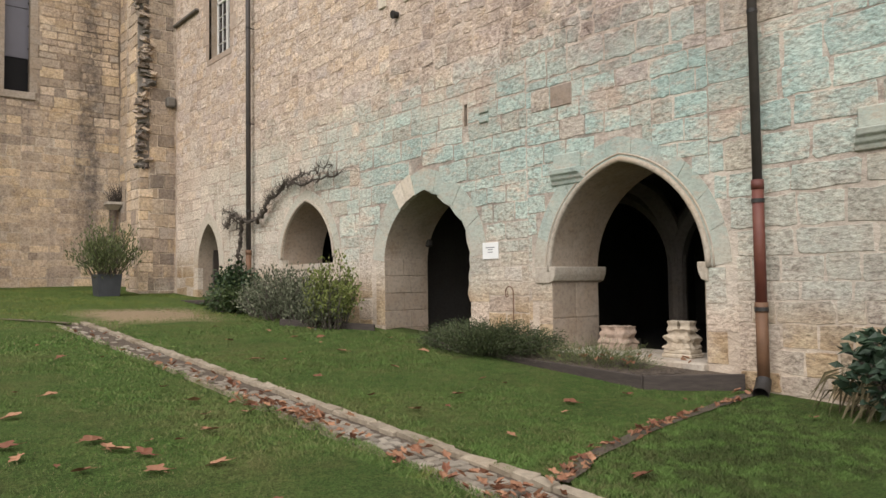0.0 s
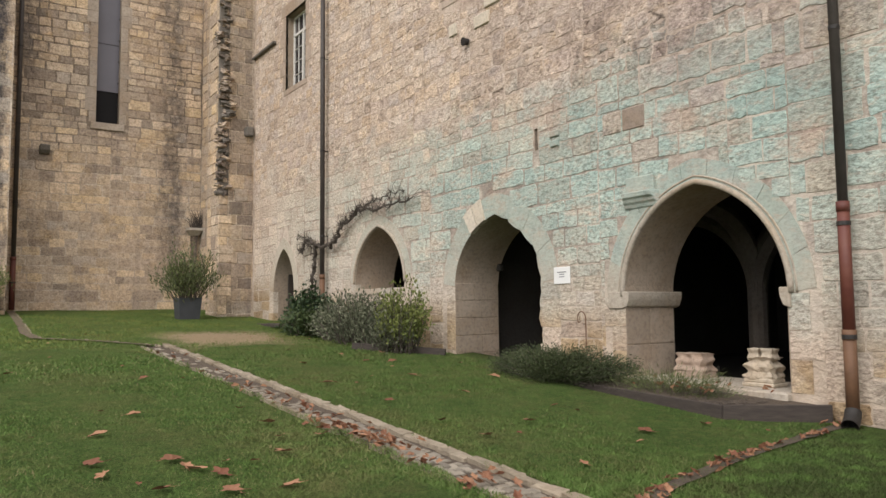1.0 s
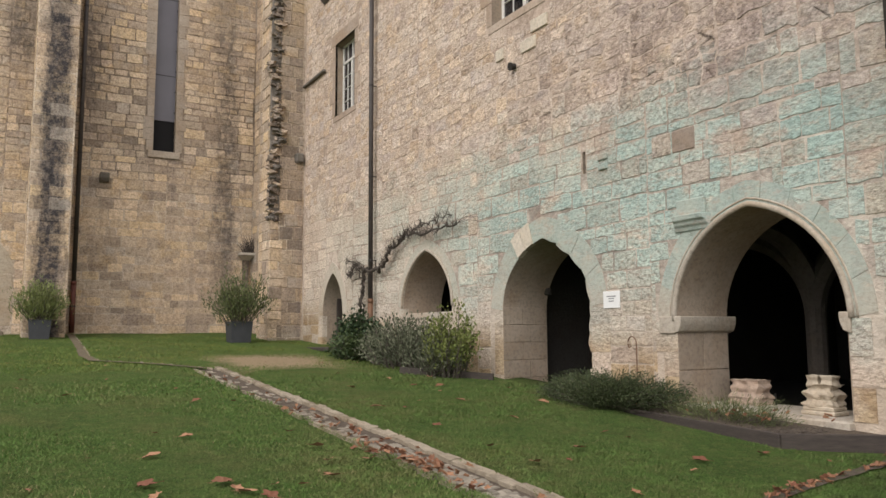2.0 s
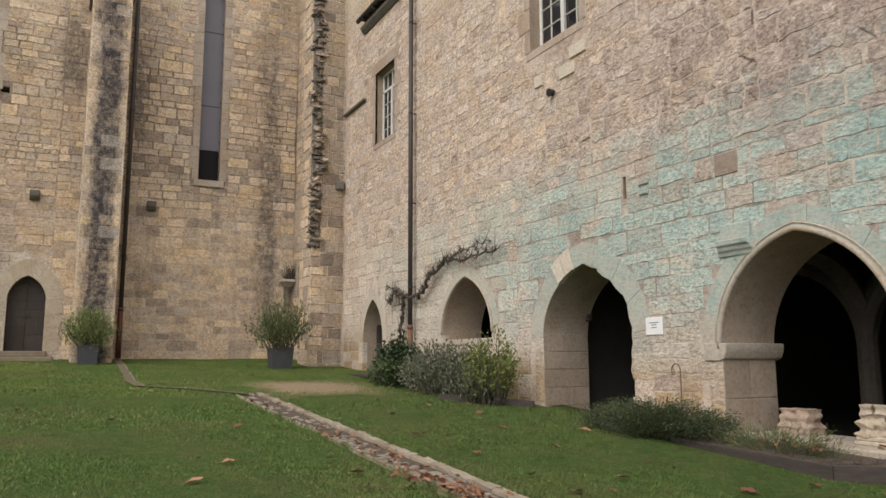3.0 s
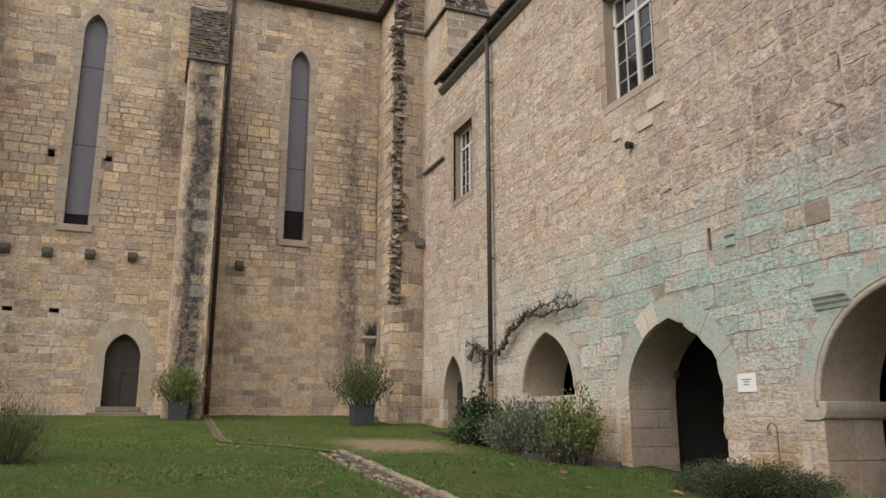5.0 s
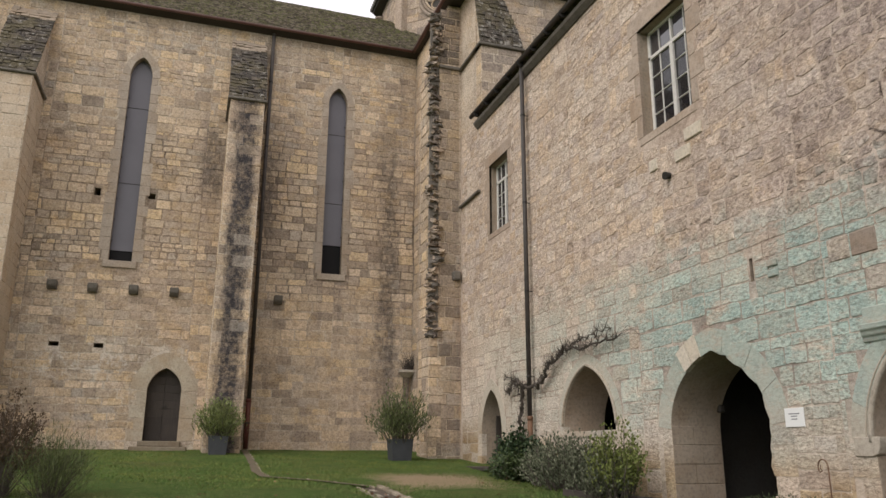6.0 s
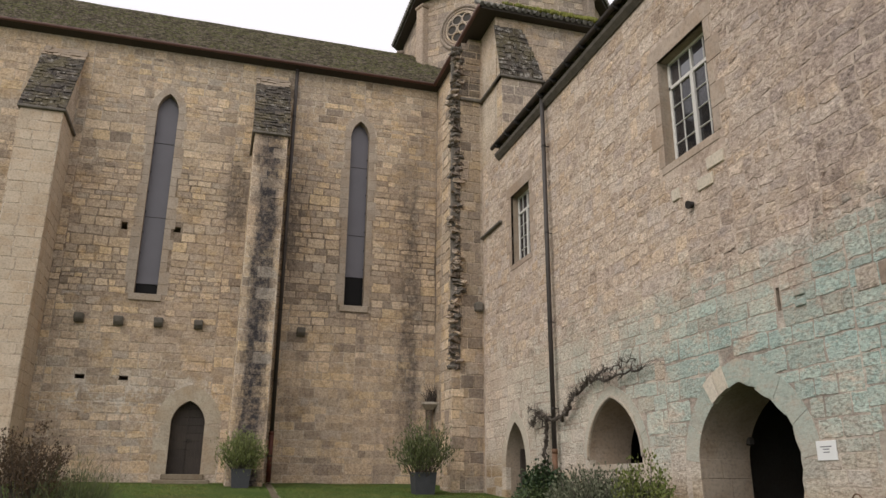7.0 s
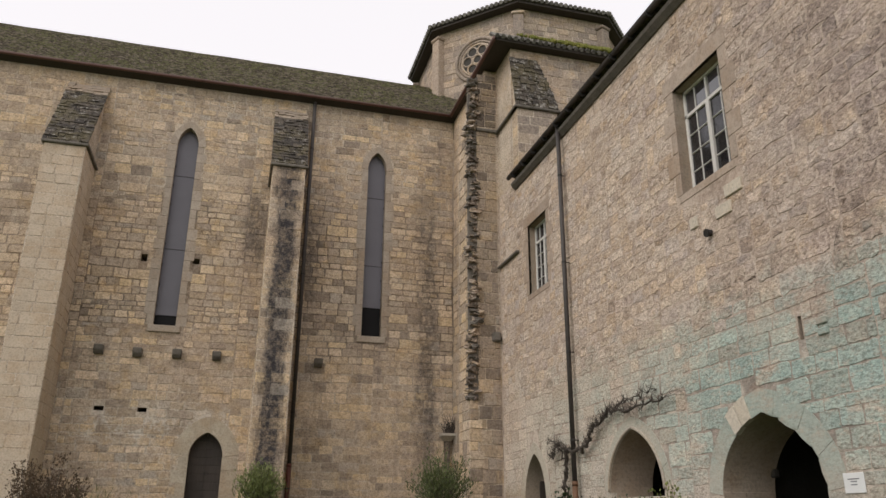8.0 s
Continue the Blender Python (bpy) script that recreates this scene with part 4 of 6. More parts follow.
for i in range(8):
    a = i * math.pi / 4
    nrm, tan = Vector((math.cos(a), math.sin(a), 0)), Vector((-math.sin(a), math.cos(a), 0))
    h = (AP + 0.5) * math.tan(math.pi / 8)
    k = -h
    while k < h:
        p = nrm * (AP + 0.54) + tan * k + Vector((0, 0, 7.36))
        tube(bm, [p, p - nrm * 0.7 + Vector((0, 0, 0.24))], 0.1, 6)
        k += 0.22
part("edge_tile", bm, M_SLATE, tower_roof)
# rose window on the south-west face
rose = new("rose_window")
rose.parent = tower
a = math.radians(225)
rose.matrix_basis = Matrix.Translation(Vector((math.cos(a), math.sin(a), 0)) * (AP + 0.02) + Vector((0, 0, 5.25))) @ Matrix.Rotation(a + math.pi / 2, 4, "Z") @ Matrix.Scale(0.88, 4)


def hoop(bm, cx, cz, rad, thick, y=0.0, n=28):
    pts = [(cx + rad * math.cos(2 * math.pi * i / n), y, cz + rad * math.sin(2 * math.pi * i / n)) for i in range(n + 1)]
    return tube(bm, pts, thick, 6, cap=False)


for rad, th in ((1.18, 0.09), (1.0, 0.07), (0.86, 0.06)):
    part("moulding", hoop(bmesh.new(), 0, 0, rad, th, -0.02), M_TOWER, rose, smooth=True)
bm = bmesh.new()
bmesh.ops.create_circle(bm, cap_ends=True, radius=0.84, segments=32, matrix=Matrix.Translation((0, -0.03, 0)) @ Matrix.Rotation(math.pi / 2, 4, "X"))
part("glass", bm, M_UNLIT_STONE, rose)
for i in range(6):
    b = i * math.pi / 3
    part("tracery", hoop(bmesh.new(), 0.54 * math.cos(b), 0.54 * math.sin(b), 0.26, 0.045, -0.05, 18), M_TOWER, rose, smooth=True)
part("tracery", hoop(bmesh.new(), 0, 0, 0.24, 0.05, -0.05, 18), M_TOWER, rose, smooth=True)


# ---- nave windows, door, corbels, downpipe ----
def lancet(name, arch, split, label):
    w = thing(name, (arch.mid, CY, arch.v0), label, "window", kind="structure")
    off = Vector((arch.mid, CY, arch.v0))

    def loc(u, v, d=0.0):
        return (u - off.x, d, v - off.z)

    ring = arch.ring(10)
    for nm, lo, hi, mat, d in (("lower_pane", arch.v0, split, M_DARKGLASS, 0.27), ("pane", split, arch.va, M_SCREEN, 0.24)):
        pts = [(u, min(max(v, lo), hi)) for u, v in ring]
        pts = [p for i, p in enumerate(pts) if i == 0 or (Vector(p) - Vector(pts[i - 1])).length > 1e-4]
        bm = bmesh.new()
        prism(bm, pts, lambda p: loc(p[0], p[1], d), lambda p: loc(p[0], p[1], d + 0.02))
        part(nm, bm, mat, w)
    n = 9
    for i in range(1, n):
        v = arch.v0 + (arch.vs - arch.v0) * i / n
        for s in (-1, 1):
            bm = bmesh.new()
            u = arch.mid + s * (arch.half - 0.02)
            tube(bm, [loc(u, v, 0.2), loc(u, v, 0.26)], 0.02, 6)
            part("fixing_bolt", bm, M_IRON, w)
    for i in (3, 6):
        v = arch.v0 + (arch.va - arch.v0) * i / 8
        bm = bmesh.new()
        tube(bm, [loc(arch.u0, v, 0.232), loc(arch.u1, v, 0.232)], 0.008, 5)
        part("saddle_bar", bm, M_IRON, w)
    voussoirs(arch, 9, 0.24, lambda u, v, d=0.0: loc(u, v, d), M_LANCET, w, 0.016, 0.05, jambs=0.24)
    bm = bmesh.new()
    box(bm, *loc(arch.u0 - 0.14, arch.v0 - 0.2, -0.06), *loc(arch.u1 + 0.14, arch.v0 + 0.01, 0.3), bevel=0.015)
    part("window_sill", bm, M_LANCET, w)
    return w


lancet("window_nave_1", C1, 8.15, "tall narrow pointed window with grey glass in tan stone surround")
lancet("window_nave_2", C2, 7.42, "tall narrow pointed window with grey glass in tan stone surround")

door = thing("door_nave", (CDOOR.mid, CY, CDOOR.v0), "closed dark oak double door in pointed stone arch", "door", kind="structure")


def at_door(u, v, d=0.0):
    return (u - CDOOR.mid, d, v - CDOOR.v0)


for k in range(9):
    z0 = CDOOR.v0 + k * 0.232
    for s in (-1, 1):
        z1 = min(z0 + 0.228, CDOOR.va)
        hb, ht = CDOOR.half_at(z0 + 0.002) or 0.01, CDOOR.half_at(z1 - 0.01) or 0.01
        bm = bmesh.new()
        pts = [(0.006, z0), (hb + 0.03, z0), (ht + 0.03, z1), (0.006, z1)]
        prism(bm, [(CDOOR.mid + s * u, v) for u, v in pts], lambda p: at_door(p[0], p[1], 0.30 + 0.004 * (k % 2)), lambda p: at_door(p[0], p[1], 0.36))
        part("door_board", bm, M_WOOD, door)
bm = bmesh.new()
hoop(bm, 0.06, 0.95, 0.05, 0.009, 0.28, 12)
part("door_handle", bm, M_IRON, door, "black iron ring handle")
voussoirs(CDOOR, 7, 0.46, at_door, M_CARVED, door, 0.012, 0.05, jambs=0.34)
step = tagged(solid("door_step", M_KERB, None, (-1.5, 23.2, 1.45, 0.02, 23.95, 1.71), (-1.3, 23.5, 1.71, -0.15, 24.1, 1.86), bevel=0.02),
              "worn grey-brown stone door step", "step", kind="structure")

for u, v in ((-4.03, 6.2), (-2.96, 6.17), (-1.85, 6.19), (-0.71, 6.19), (2.36, 6.16)):
    c = thing("corbel", (u, CY, v), "short weathered stone corbel stub set in the church wall", "corbel", "church wall corbels")
    bm = bmesh.new()
    prism(bm, [(-0.24, 0.13), (0.06, 0.13), (0.06, -0.13), (-0.12, -0.13), (-0.22, -0.03)], lambda p: (-0.13, p[0], p[1]), lambda p: (0.13, p[0], p[1]))
    bmesh.ops.bevel(bm, geom=list(bm.edges), offset=0.02, segments=1, affect="EDGES")
    part("block", bm, M_DARK, c)


def downpipe(name, x, y, sections, out, clips, label, shoe=None):
    """sections: (z0, z1, radius, material)."""
    d = thing(name, (x, y, sections[-1][0]), label, "downpipe")
    z_base = sections[-1][0]
    for z0, z1, rad, mat in sections:
        bm = bmesh.new()
        tube(bm, [(0, 0, z0 - z_base), (0, 0, z1 - z_base)], rad, 14)
        part("pipe_section", bm, mat, d, smooth=True)
        bm = bmesh.new()
        tube(bm, [(0, 0, z1 - z_base - 0.09), (0, 0, z1 - z_base + 0.005)], rad * 1.09, 14)
        part("socket", bm, mat, d, smooth=True)
    for z in clips:
        rad = next(s[2] for s in sections if s[0] <= z <= s[1])
        bm = bmesh.new()
        tube(bm, [(0, 0, z - z_base - 0.02), (0, 0, z - z_base + 0.02)], rad * 1.12, 14)
        o = Vector(out)
        tube(bm, [(0, 0, z - z_base), tuple(-o * 0.16)[0:2] + (z - z_base,)], 0.012, 6)
        part("clip", bm, M_IRON, d)
    if shoe:
        rad, mat = shoe
        bm = bmesh.new()
        o = Vector(out)
        tube(bm, [(0, 0, 0.04), tuple(o * 0.05) [0:2] + (-0.03,), tuple(o * 0.16)[0:2] + (-0.08,)], rad * 1.15, 14, cap=False)
        part("shoe", bm, mat, d, "open iron shoe at the foot", smooth=True)
    return d


downpipe("downpipe", 1.68, 23.66, [(3.1, 15.3, 0.06, M_PIPE), (1.66, 3.1, 0.07, M_RUST)], (0, -1, 0), (13.5, 11.2, 9.0, 6.8, 4.6, 2.4), "tall dark downpipe with red iron foot on the church wall")

single_stones(near, unit_stones(lambda u, v, w: (u, w, v), M_CHURCH), lambda s: (s[0], CY, s[2]), lambda s: (s[1] - s[0], 1, s[3] - s[2]), church_wall)


# ---- wing: arches, room behind, windows ----
lower = rubble(-4.0, 20.0, 0.1, 4.55, (0.19, 0.33), (0.24, 0.62), WING_HOLES, (1.6, 3.6), (0.7, 1.6))
upper = rubble(-4.0, 20.0, 4.55, 10.7, (0.14, 0.27), (0.18, 0.45), WING_HOLES)
wing_near = [s for s in lower if 1.8 < s[0] < 13.5][:300]
wing_ids = set(wing_near)
stone_heap("stone_facing", [s for s in lower if s not in wing_ids], on_wing, M_WING, wing_wall, (0.003, 0.008), 0.0065, 0.020, 61, 0.0015)
stone_heap("stone_facing", upper, on_wing, M_RUBBLE, wing_wall, (0.003, 0.008), 0.009, 0.035, 62, 0.002)


def arch_surround(name, arch, n, thick, material, label, jambs=0.3, proud=0.008):
    w = thing(name, (WX, arch.mid, arch.v0), label, "arch", kind="structure")

    def loc(u, v, d=0.0):
        return (d, u - arch.mid, v - arch.v0)

    voussoirs(arch, n, thick, loc, material, w, proud, 0.12, jambs=jambs, jamb_material=M_WING)
    return w, loc


def arch_roll(arch, w, loc, rad, grow, material, d=-0.02, v_from=None):
    pts = [p for p in arch.ring(20, grow) if p[1] >= (arch.vs if v_from is None else v_from) - 1e-6]
    bm = bmesh.new()
    tube(bm, [loc(u, v, d) for u, v in pts], rad, 8)
    part("roll_moulding", bm, material, w, smooth=True)


a3, loc3 = arch_surround("trim_great_arch", A3, 11, 0.3, M_TEALSTONE, "wide pointed stone arch with roll moulding and imposts", jambs=0.28)
arch_roll(A3, a3, loc3, 0.034, 0.03, M_PALE, -0.008)
arch_roll(A3, a3, loc3, 0.012, 0.095, M_PALE, -0.008)
for u, s in ((A3.u1, 1), (A3.u0, -1)):
    bm = bmesh.new()
    wide = 0.26 if s > 0 else 0.03
    prof = [(0.02, -0.15), (-0.05, -0.12), (-0.08, -0.05), (-0.09, 0.0), (-0.09, 0.06), (wide, 0.06), (wide, -0.15)]
    prism(bm, prof, lambda p: loc3(u + s * p[0], A3.vs + p[1], -0.035), lambda p: loc3(u + s * p[0], A3.vs + p[1], 0.97))
    bmesh.ops.bevel(bm, geom=list(bm.edges), offset=0.008, segments=1, affect="EDGES")
    part("impost", bm, M_PALE, a3, "moulded stone impost")
    for k, (lo, hi) in enumerate(((0.72, 1.12), (1.12, 1.585))):
        for a, b in ((-0.004, 0.44), (0.445, 0.895)):
            bm = bmesh.new()
            box(bm, *loc3(u - s * 0.012, lo + 0.006, a), *loc3(u + s * 0.1, hi - 0.006, b), bevel=0.006)
            part("reveal_stone", bm, M_TAN, a3)
a2, loc2 = arch_surround("trim_plain_arch", A2, 7, 0.34, M_TEALSTONE, "plain pointed stone archway with deep reveal", jambs=0.3)
for k in range(5):
    lo, hi = 0.56 + k * 0.29, 0.56 + (k + 1) * 0.29
    for a, b in ((-0.004, 0.38 + 0.15 * (k % 2)), (0.385 + 0.15 * (k % 2), 0.895)):
        bm = bmesh.new()
        box(bm, *loc2(A2.u1 - 0.012, lo + 0.005, a), *loc2(A2.u1 + 0.1, hi - 0.005, b), bevel=0.006)
        part("reveal_stone", bm, M_TAN, a2)
M_FRESH = make_dressed("fresh_stone", (0.56, 0.49, 0.39), (0.62, 0.55, 0.45))
# two fresh wedge stones patched into the arch
side = [p for p in A2.ring(24) if p[0] > A2.mid + 0.16 and p[1] > A2.vs + 0.12]
side.sort(key=lambda p: -p[1])
for a, b in ((0, 3), (3, 6)):
    p, q = Vector(side[a]), Vector(side[b])
    out = Vector((-(q - p).y, (q - p).x)).normalized()
    if out.y < 0:
        out = -out
    gap = (q - p).normalized() * 0.008
    bm = bmesh.new()
    wedge = [p + gap, q - gap, q - gap + out * 0.36 + gap * 2, p + gap + out * 0.36 - gap * 2]
    prism(bm, [tuple(w) for w in wedge], lambda w: loc2(w[0], w[1], -0.036), lambda w: loc2(w[0], w[1], 0.05))
    part("patched_voussoir", bm, M_FRESH, a2, "new pale replacement stone")
# broken stones along one edge of the archway
r = random.Random(29)
edge = [p for p in A2.ring(30) if p[0] < A2.mid - 0.02 and p[1] > A2.vs + 0.01]
edge.sort(key=lambda p: p[1])
edge = [(A2.u0, 0.6 + 0.12 * k) for k in range(12)] + edge
k = 0
while k < len(edge) - 1:
    e = min(k + (r.choice((1, 2, 2, 3)) if k < 12 else r.choice((4, 6, 7))), len(edge) - 1)
    p, q = Vector(edge[k]), Vector(edge[e])
    inward = Vector((A2.mid, A2.vs - 0.3)) - (p + q) / 2
    if p.y < A2.vs:
        inward.y = 0
    inward.normalize()
    bite = r.choice((0.01, 0.03, 0.055, 0.07)) if k < 12 else r.choice((0.008, 0.02, 0.035))
    mid = (p + q) / 2 + inward * (bite + r.uniform(-0.012, 0.02))
    ring = [p - inward * 0.08, p + inward * bite * r.uniform(0.5, 1.1), mid, q + inward * bite * r.uniform(0.4, 1.0), q - inward * 0.08]
    back = r.uniform(0.12, 0.42)
    bm = bmesh.new()
    prism(bm, [tuple(w) for w in ring], lambda w: loc2(w[0], w[1], 0.004), lambda w: loc2(w[0], w[1], back))
    part("broken_stone", bm, M_TEALSTONE if p.y > 1.9 else M_WING, a2)
    k = e
# low boxed stone at the inner head, left of the dark doorway
bm = bmesh.new()
# near-black, with the shadow on this stone put into its colour
box(bm, *loc2(A2.u1 - 0.13, 2.22, 0.82), *loc2(A2.u1 + 0.05, 2.34, 0.93), bevel=0.02)
part("corbel", bm, M_UNLIT_STONE, a2)
a1, loc1 = arch_surround("trim_window_arch", A1, 9, 0.24, M_TEALSTONE, "pointed stone window arch with chamfered edge", jambs=0.24)
arch_roll(A1, a1, loc1, 0.03, 0.03, M_PALE, -0.02)
bm = bmesh.new()
box(bm, *loc1(A1.u0 - 0.03, 1.86, -0.025), *loc1(A1.u1 + 0.03, 1.99, 0.93), bevel=0.015)
part("window_sill", bm, M_PALE, a1)
a0, loc0 = arch_surround("trim_small_arch", A0, 5, 0.28, M_TEALSTONE, "narrow pointed doorway in pale stone", jambs=0.26)
M_GREYBOARD = make_plain("grey_door_board", (0.12, 0.10, 0.085), (0.18, 0.155, 0.13), 0.8, 4, 0.0, 0.5, 0.01, (6, 6, 0.6))
inner_door = thing("door_wing", (WX + 0.5, A0.mid, A0.v0), "weathered grey plank door inside pointed arch", "door", kind="structure")
for k in range(7):
    u0 = A0.u0 + 0.02 + k * 0.183
    bm = bmesh.new()
    t0, t1 = A0.top(u0 + 0.003), A0.top(min(u0 + 0.178, A0.u1 - 0.01))
    prism(bm, [(u0, A0.v0), (u0 + 0.178, A0.v0), (u0 + 0.178, t1), (u0, t0)], lambda p: (0.004 * (k % 2), p[0] - A0.mid, p[1] - A0.v0), lambda p: (0.05, p[0] - A0.mid, p[1] - A0.v0))
    part("door_board", bm, M_GREYBOARD, inner_door)

bm = bmesh.new()
prism(bm, A0.ring(8), lambda p: (0.055, p[0] - A0.mid, p[1] - A0.v0), lambda p: (0.09, p[0] - A0.mid, p[1] - A0.v0))
part("door_back", bm, M_GREYBOARD, inner_door)

# dark slab standing in for the shaded opening beyond the reveal
bm = bmesh.new()
box(bm, -0.14, A0.half - 0.09, 0.02, 0.36, A0.half - 0.03, 1.35, bevel=0.008)
part("open_leaf", bm, M_WOOD, inner_door, "dark slab added for the shaded opening past the reveal")

# vaulted room behind the arches, its darkness put into the stone colour
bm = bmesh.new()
# cross walls are added to keep skylight from spreading inside
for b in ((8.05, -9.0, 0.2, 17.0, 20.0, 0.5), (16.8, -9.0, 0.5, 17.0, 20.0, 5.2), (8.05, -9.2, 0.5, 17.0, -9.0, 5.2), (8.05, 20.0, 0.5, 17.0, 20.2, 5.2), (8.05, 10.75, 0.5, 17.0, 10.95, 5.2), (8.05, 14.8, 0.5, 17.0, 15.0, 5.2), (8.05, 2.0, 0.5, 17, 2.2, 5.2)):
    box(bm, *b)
room = tagged(part("wall_inner_room", bm, M_UNLIT_STONE), "bare stone inner room behind the arches, coloured near-black for shade", "wall", kind="structure")
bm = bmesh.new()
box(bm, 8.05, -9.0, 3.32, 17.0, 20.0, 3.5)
tagged(part("ceiling", bm, M_UNLIT_STONE), "stone ceiling of the inner room, coloured near-black for shade", "ceiling", kind="structure")
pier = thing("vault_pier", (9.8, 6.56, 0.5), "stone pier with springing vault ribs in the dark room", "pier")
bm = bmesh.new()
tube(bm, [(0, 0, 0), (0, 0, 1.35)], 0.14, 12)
part("shaft", bm, M_DIM_RIB, pier)
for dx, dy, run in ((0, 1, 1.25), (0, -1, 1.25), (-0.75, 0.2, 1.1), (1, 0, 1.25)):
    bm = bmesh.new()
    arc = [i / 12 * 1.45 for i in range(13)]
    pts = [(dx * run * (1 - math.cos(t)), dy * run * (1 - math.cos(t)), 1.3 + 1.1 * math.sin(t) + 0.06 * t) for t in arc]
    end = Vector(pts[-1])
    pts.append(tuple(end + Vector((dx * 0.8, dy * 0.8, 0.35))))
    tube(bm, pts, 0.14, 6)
    part("rib", bm, M_DIM_RIB, pier)
sill = tagged(solid("sill_great_arch", M_PALE, None, (WX - 0.1, A3.u0 + 0.01, 0.45, WX + 0.95, A3.u1 + 0.02, 0.725), bevel=0.02),
              "pale stone threshold slab under the great arch", "sill", kind="structure")
tagged(solid("sill_plain_arch", M_TAN, None, (WX + 0.02, A2.u0 + 0.01, 0.3, WX + 0.9, A2.u1 - 0.01, 0.6), bevel=0.02),
       "worn stone threshold of the plain archway", "sill", kind="structure")


def casement(name, o, label):
    w = thing(name, (WX, o.mid, o.v0), label, "window", kind="structure")
    H, hw = o.va - o.v0, o.half

    def bar(nm, y0, z0, y1, z1, d0=0.2, d1=0.27, mat=M_WHITE, par=None):
        bm = bmesh.new()
        box(bm, d0, y0, z0, d1, y1, z1, bevel=0.006)
        return part(nm, bm, mat, par or w)

    tr = H * 0.73
    frame_box = ((-hw, 0, -hw + 0.06, H), (hw - 0.06, 0, hw, H), (-hw, 0, hw, 0.07), (-hw, H - 0.06, hw, H), (-hw, tr, hw, tr + 0.07))
    for f in frame_box:
        bar("window_frame", *f)
    bar("mullion", -0.045, 0.07, 0.045, tr, 0.185, 0.27)
    bar("mullion", -0.02, tr + 0.07, 0.02, H - 0.06)
    for s in (-1, 1):
        bar("glazing_bar", s * hw * 0.52 - 0.010, 0.07, s * hw * 0.52 + 0.010, tr, 0.21, 0.25)
        bar("glazing_bar", s * hw * 0.52 - 0.010, tr + 0.07, s * hw * 0.52 + 0.010, H - 0.06, 0.21, 0.25)
        a, b = sorted((s * 0.045, s * (hw - 0.06)))
        for k in (1, 2, 3):
            z = 0.07 + (tr - 0.07) * k / 4
            bar("glazing_bar", a, z - 0.010, b, z + 0.010, 0.212, 0.248)
        m = s * hw * 0.52
        for c, d in ((min(a, m), max(a, m)) if s < 0 else (a, m), (m, b) if s > 0 else (m, b)):
            for k in range(4):
                z0 = 0.07 + (tr - 0.07) * k / 4
                bm = bmesh.new()
                t = rng.uniform(-0.006, 0.006)
                q = [bm.verts.new(p) for p in ((0.23 + t, c, z0), (0.23 - t, d, z0), (0.236 - t, d, z0 + (tr - 0.07) / 4), (0.236 + t, c, z0 + (tr - 0.07) / 4))]
                bm.faces.new(q)
                bmesh.ops.solidify(bm, geom=list(bm.faces), thickness=0.004)
                part("pane", bm, M_PANE, w)
            bm = bmesh.new()
            box(bm, 0.232, c, tr + 0.07, 0.236, d, H - 0.06)
            part("pane", bm, M_PANE, w)
    for y0, z0, y1, z1 in ((-hw - 0.1, -0.14, hw + 0.12, 0.0), (-hw - 0.24, H, hw + 0.3, H + 0.3), (-hw - 0.2, 0.0, -hw, H), (hw, 0.0, hw + 0.2, H)):
        if y1 - y0 > z1 - z0:
            cuts = [(y0, z0, y1, z1)]
        else:
            # long and short jamb stones in turn
            n = 5
            cuts = []
            for k in range(n):
                more = 0.16 if k % 2 else -0.03
                lo, hi = (y0 - more, y1) if y0 < 0 else (y0, y1 + more)
                cuts.append((lo, z0 + (z1 - z0) * k / n + 0.004, hi, z0 + (z1 - z0) * (k + 1) / n - 0.004))
        for c in cuts:
            bm = bmesh.new()
            box(bm, -0.012, c[0], c[1], 0.06, c[2], c[3], bevel=0.006)
            part("surround_stone", bm, M_SURROUND, w)
    # near-black sheet added behind the panes for the unlit interior
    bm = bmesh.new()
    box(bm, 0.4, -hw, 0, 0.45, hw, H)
    part("backing", bm, M_UNLIT_STONE, w)
    return w


casement("window_wing_1", WIN1, "white-painted many-paned casement window with transom light")
casement("window_wing_2", WIN2, "white-painted many-paned casement window with transom light")

# wing eaves
wing_gutter = gutter("trim_wing_gutter", [(6.92, -9, 10.72), (6.92, 18.62, 10.80)], 0.062, M_PIPE, "dark metal gutter along the wing eaves")
bm = bmesh.new()
prism(bm, [(7.1, 10.45), (7.0, 10.55), (6.98, 10.62), (7.2, 10.62), (7.2, 10.45)], lambda p: (p[0], -9, p[1]), lambda p: (p[0], 18.6, p[1]))
part("cornice", bm, M_DARK, wing_gutter)
for i in range(24):
    y = 18.2 - i * 0.75
    bm = bmesh.new()
    tube(bm, [(6.92, y - 0.02, 10.735), (6.92, y + 0.02, 10.735)], 0.085, 10)
    part("bracket", bm, M_IRON, wing_gutter)
bm = bmesh.new()
prism(bm, [(6.85, 10.80), (12.5, 13.6), (18, 10.8)], lambda p: (p[0], -9, p[1]), lambda p: (p[0], 18.55, p[1]))
tagged(part("roof_wing", bm, M_TILE), "brown tiled roof of the wing", "roof", kind="structure")

downpipe("downpipe", 7.0, 15.28, [(2.35, 10.72, 0.052, M_PIPE), (1.15, 2.35, 0.06, M_RUSTBROWN)], (-1, 0, 0), (9.4, 7.2, 5.1, 3.2), "tall dark downpipe with rusty foot on the wing wall")
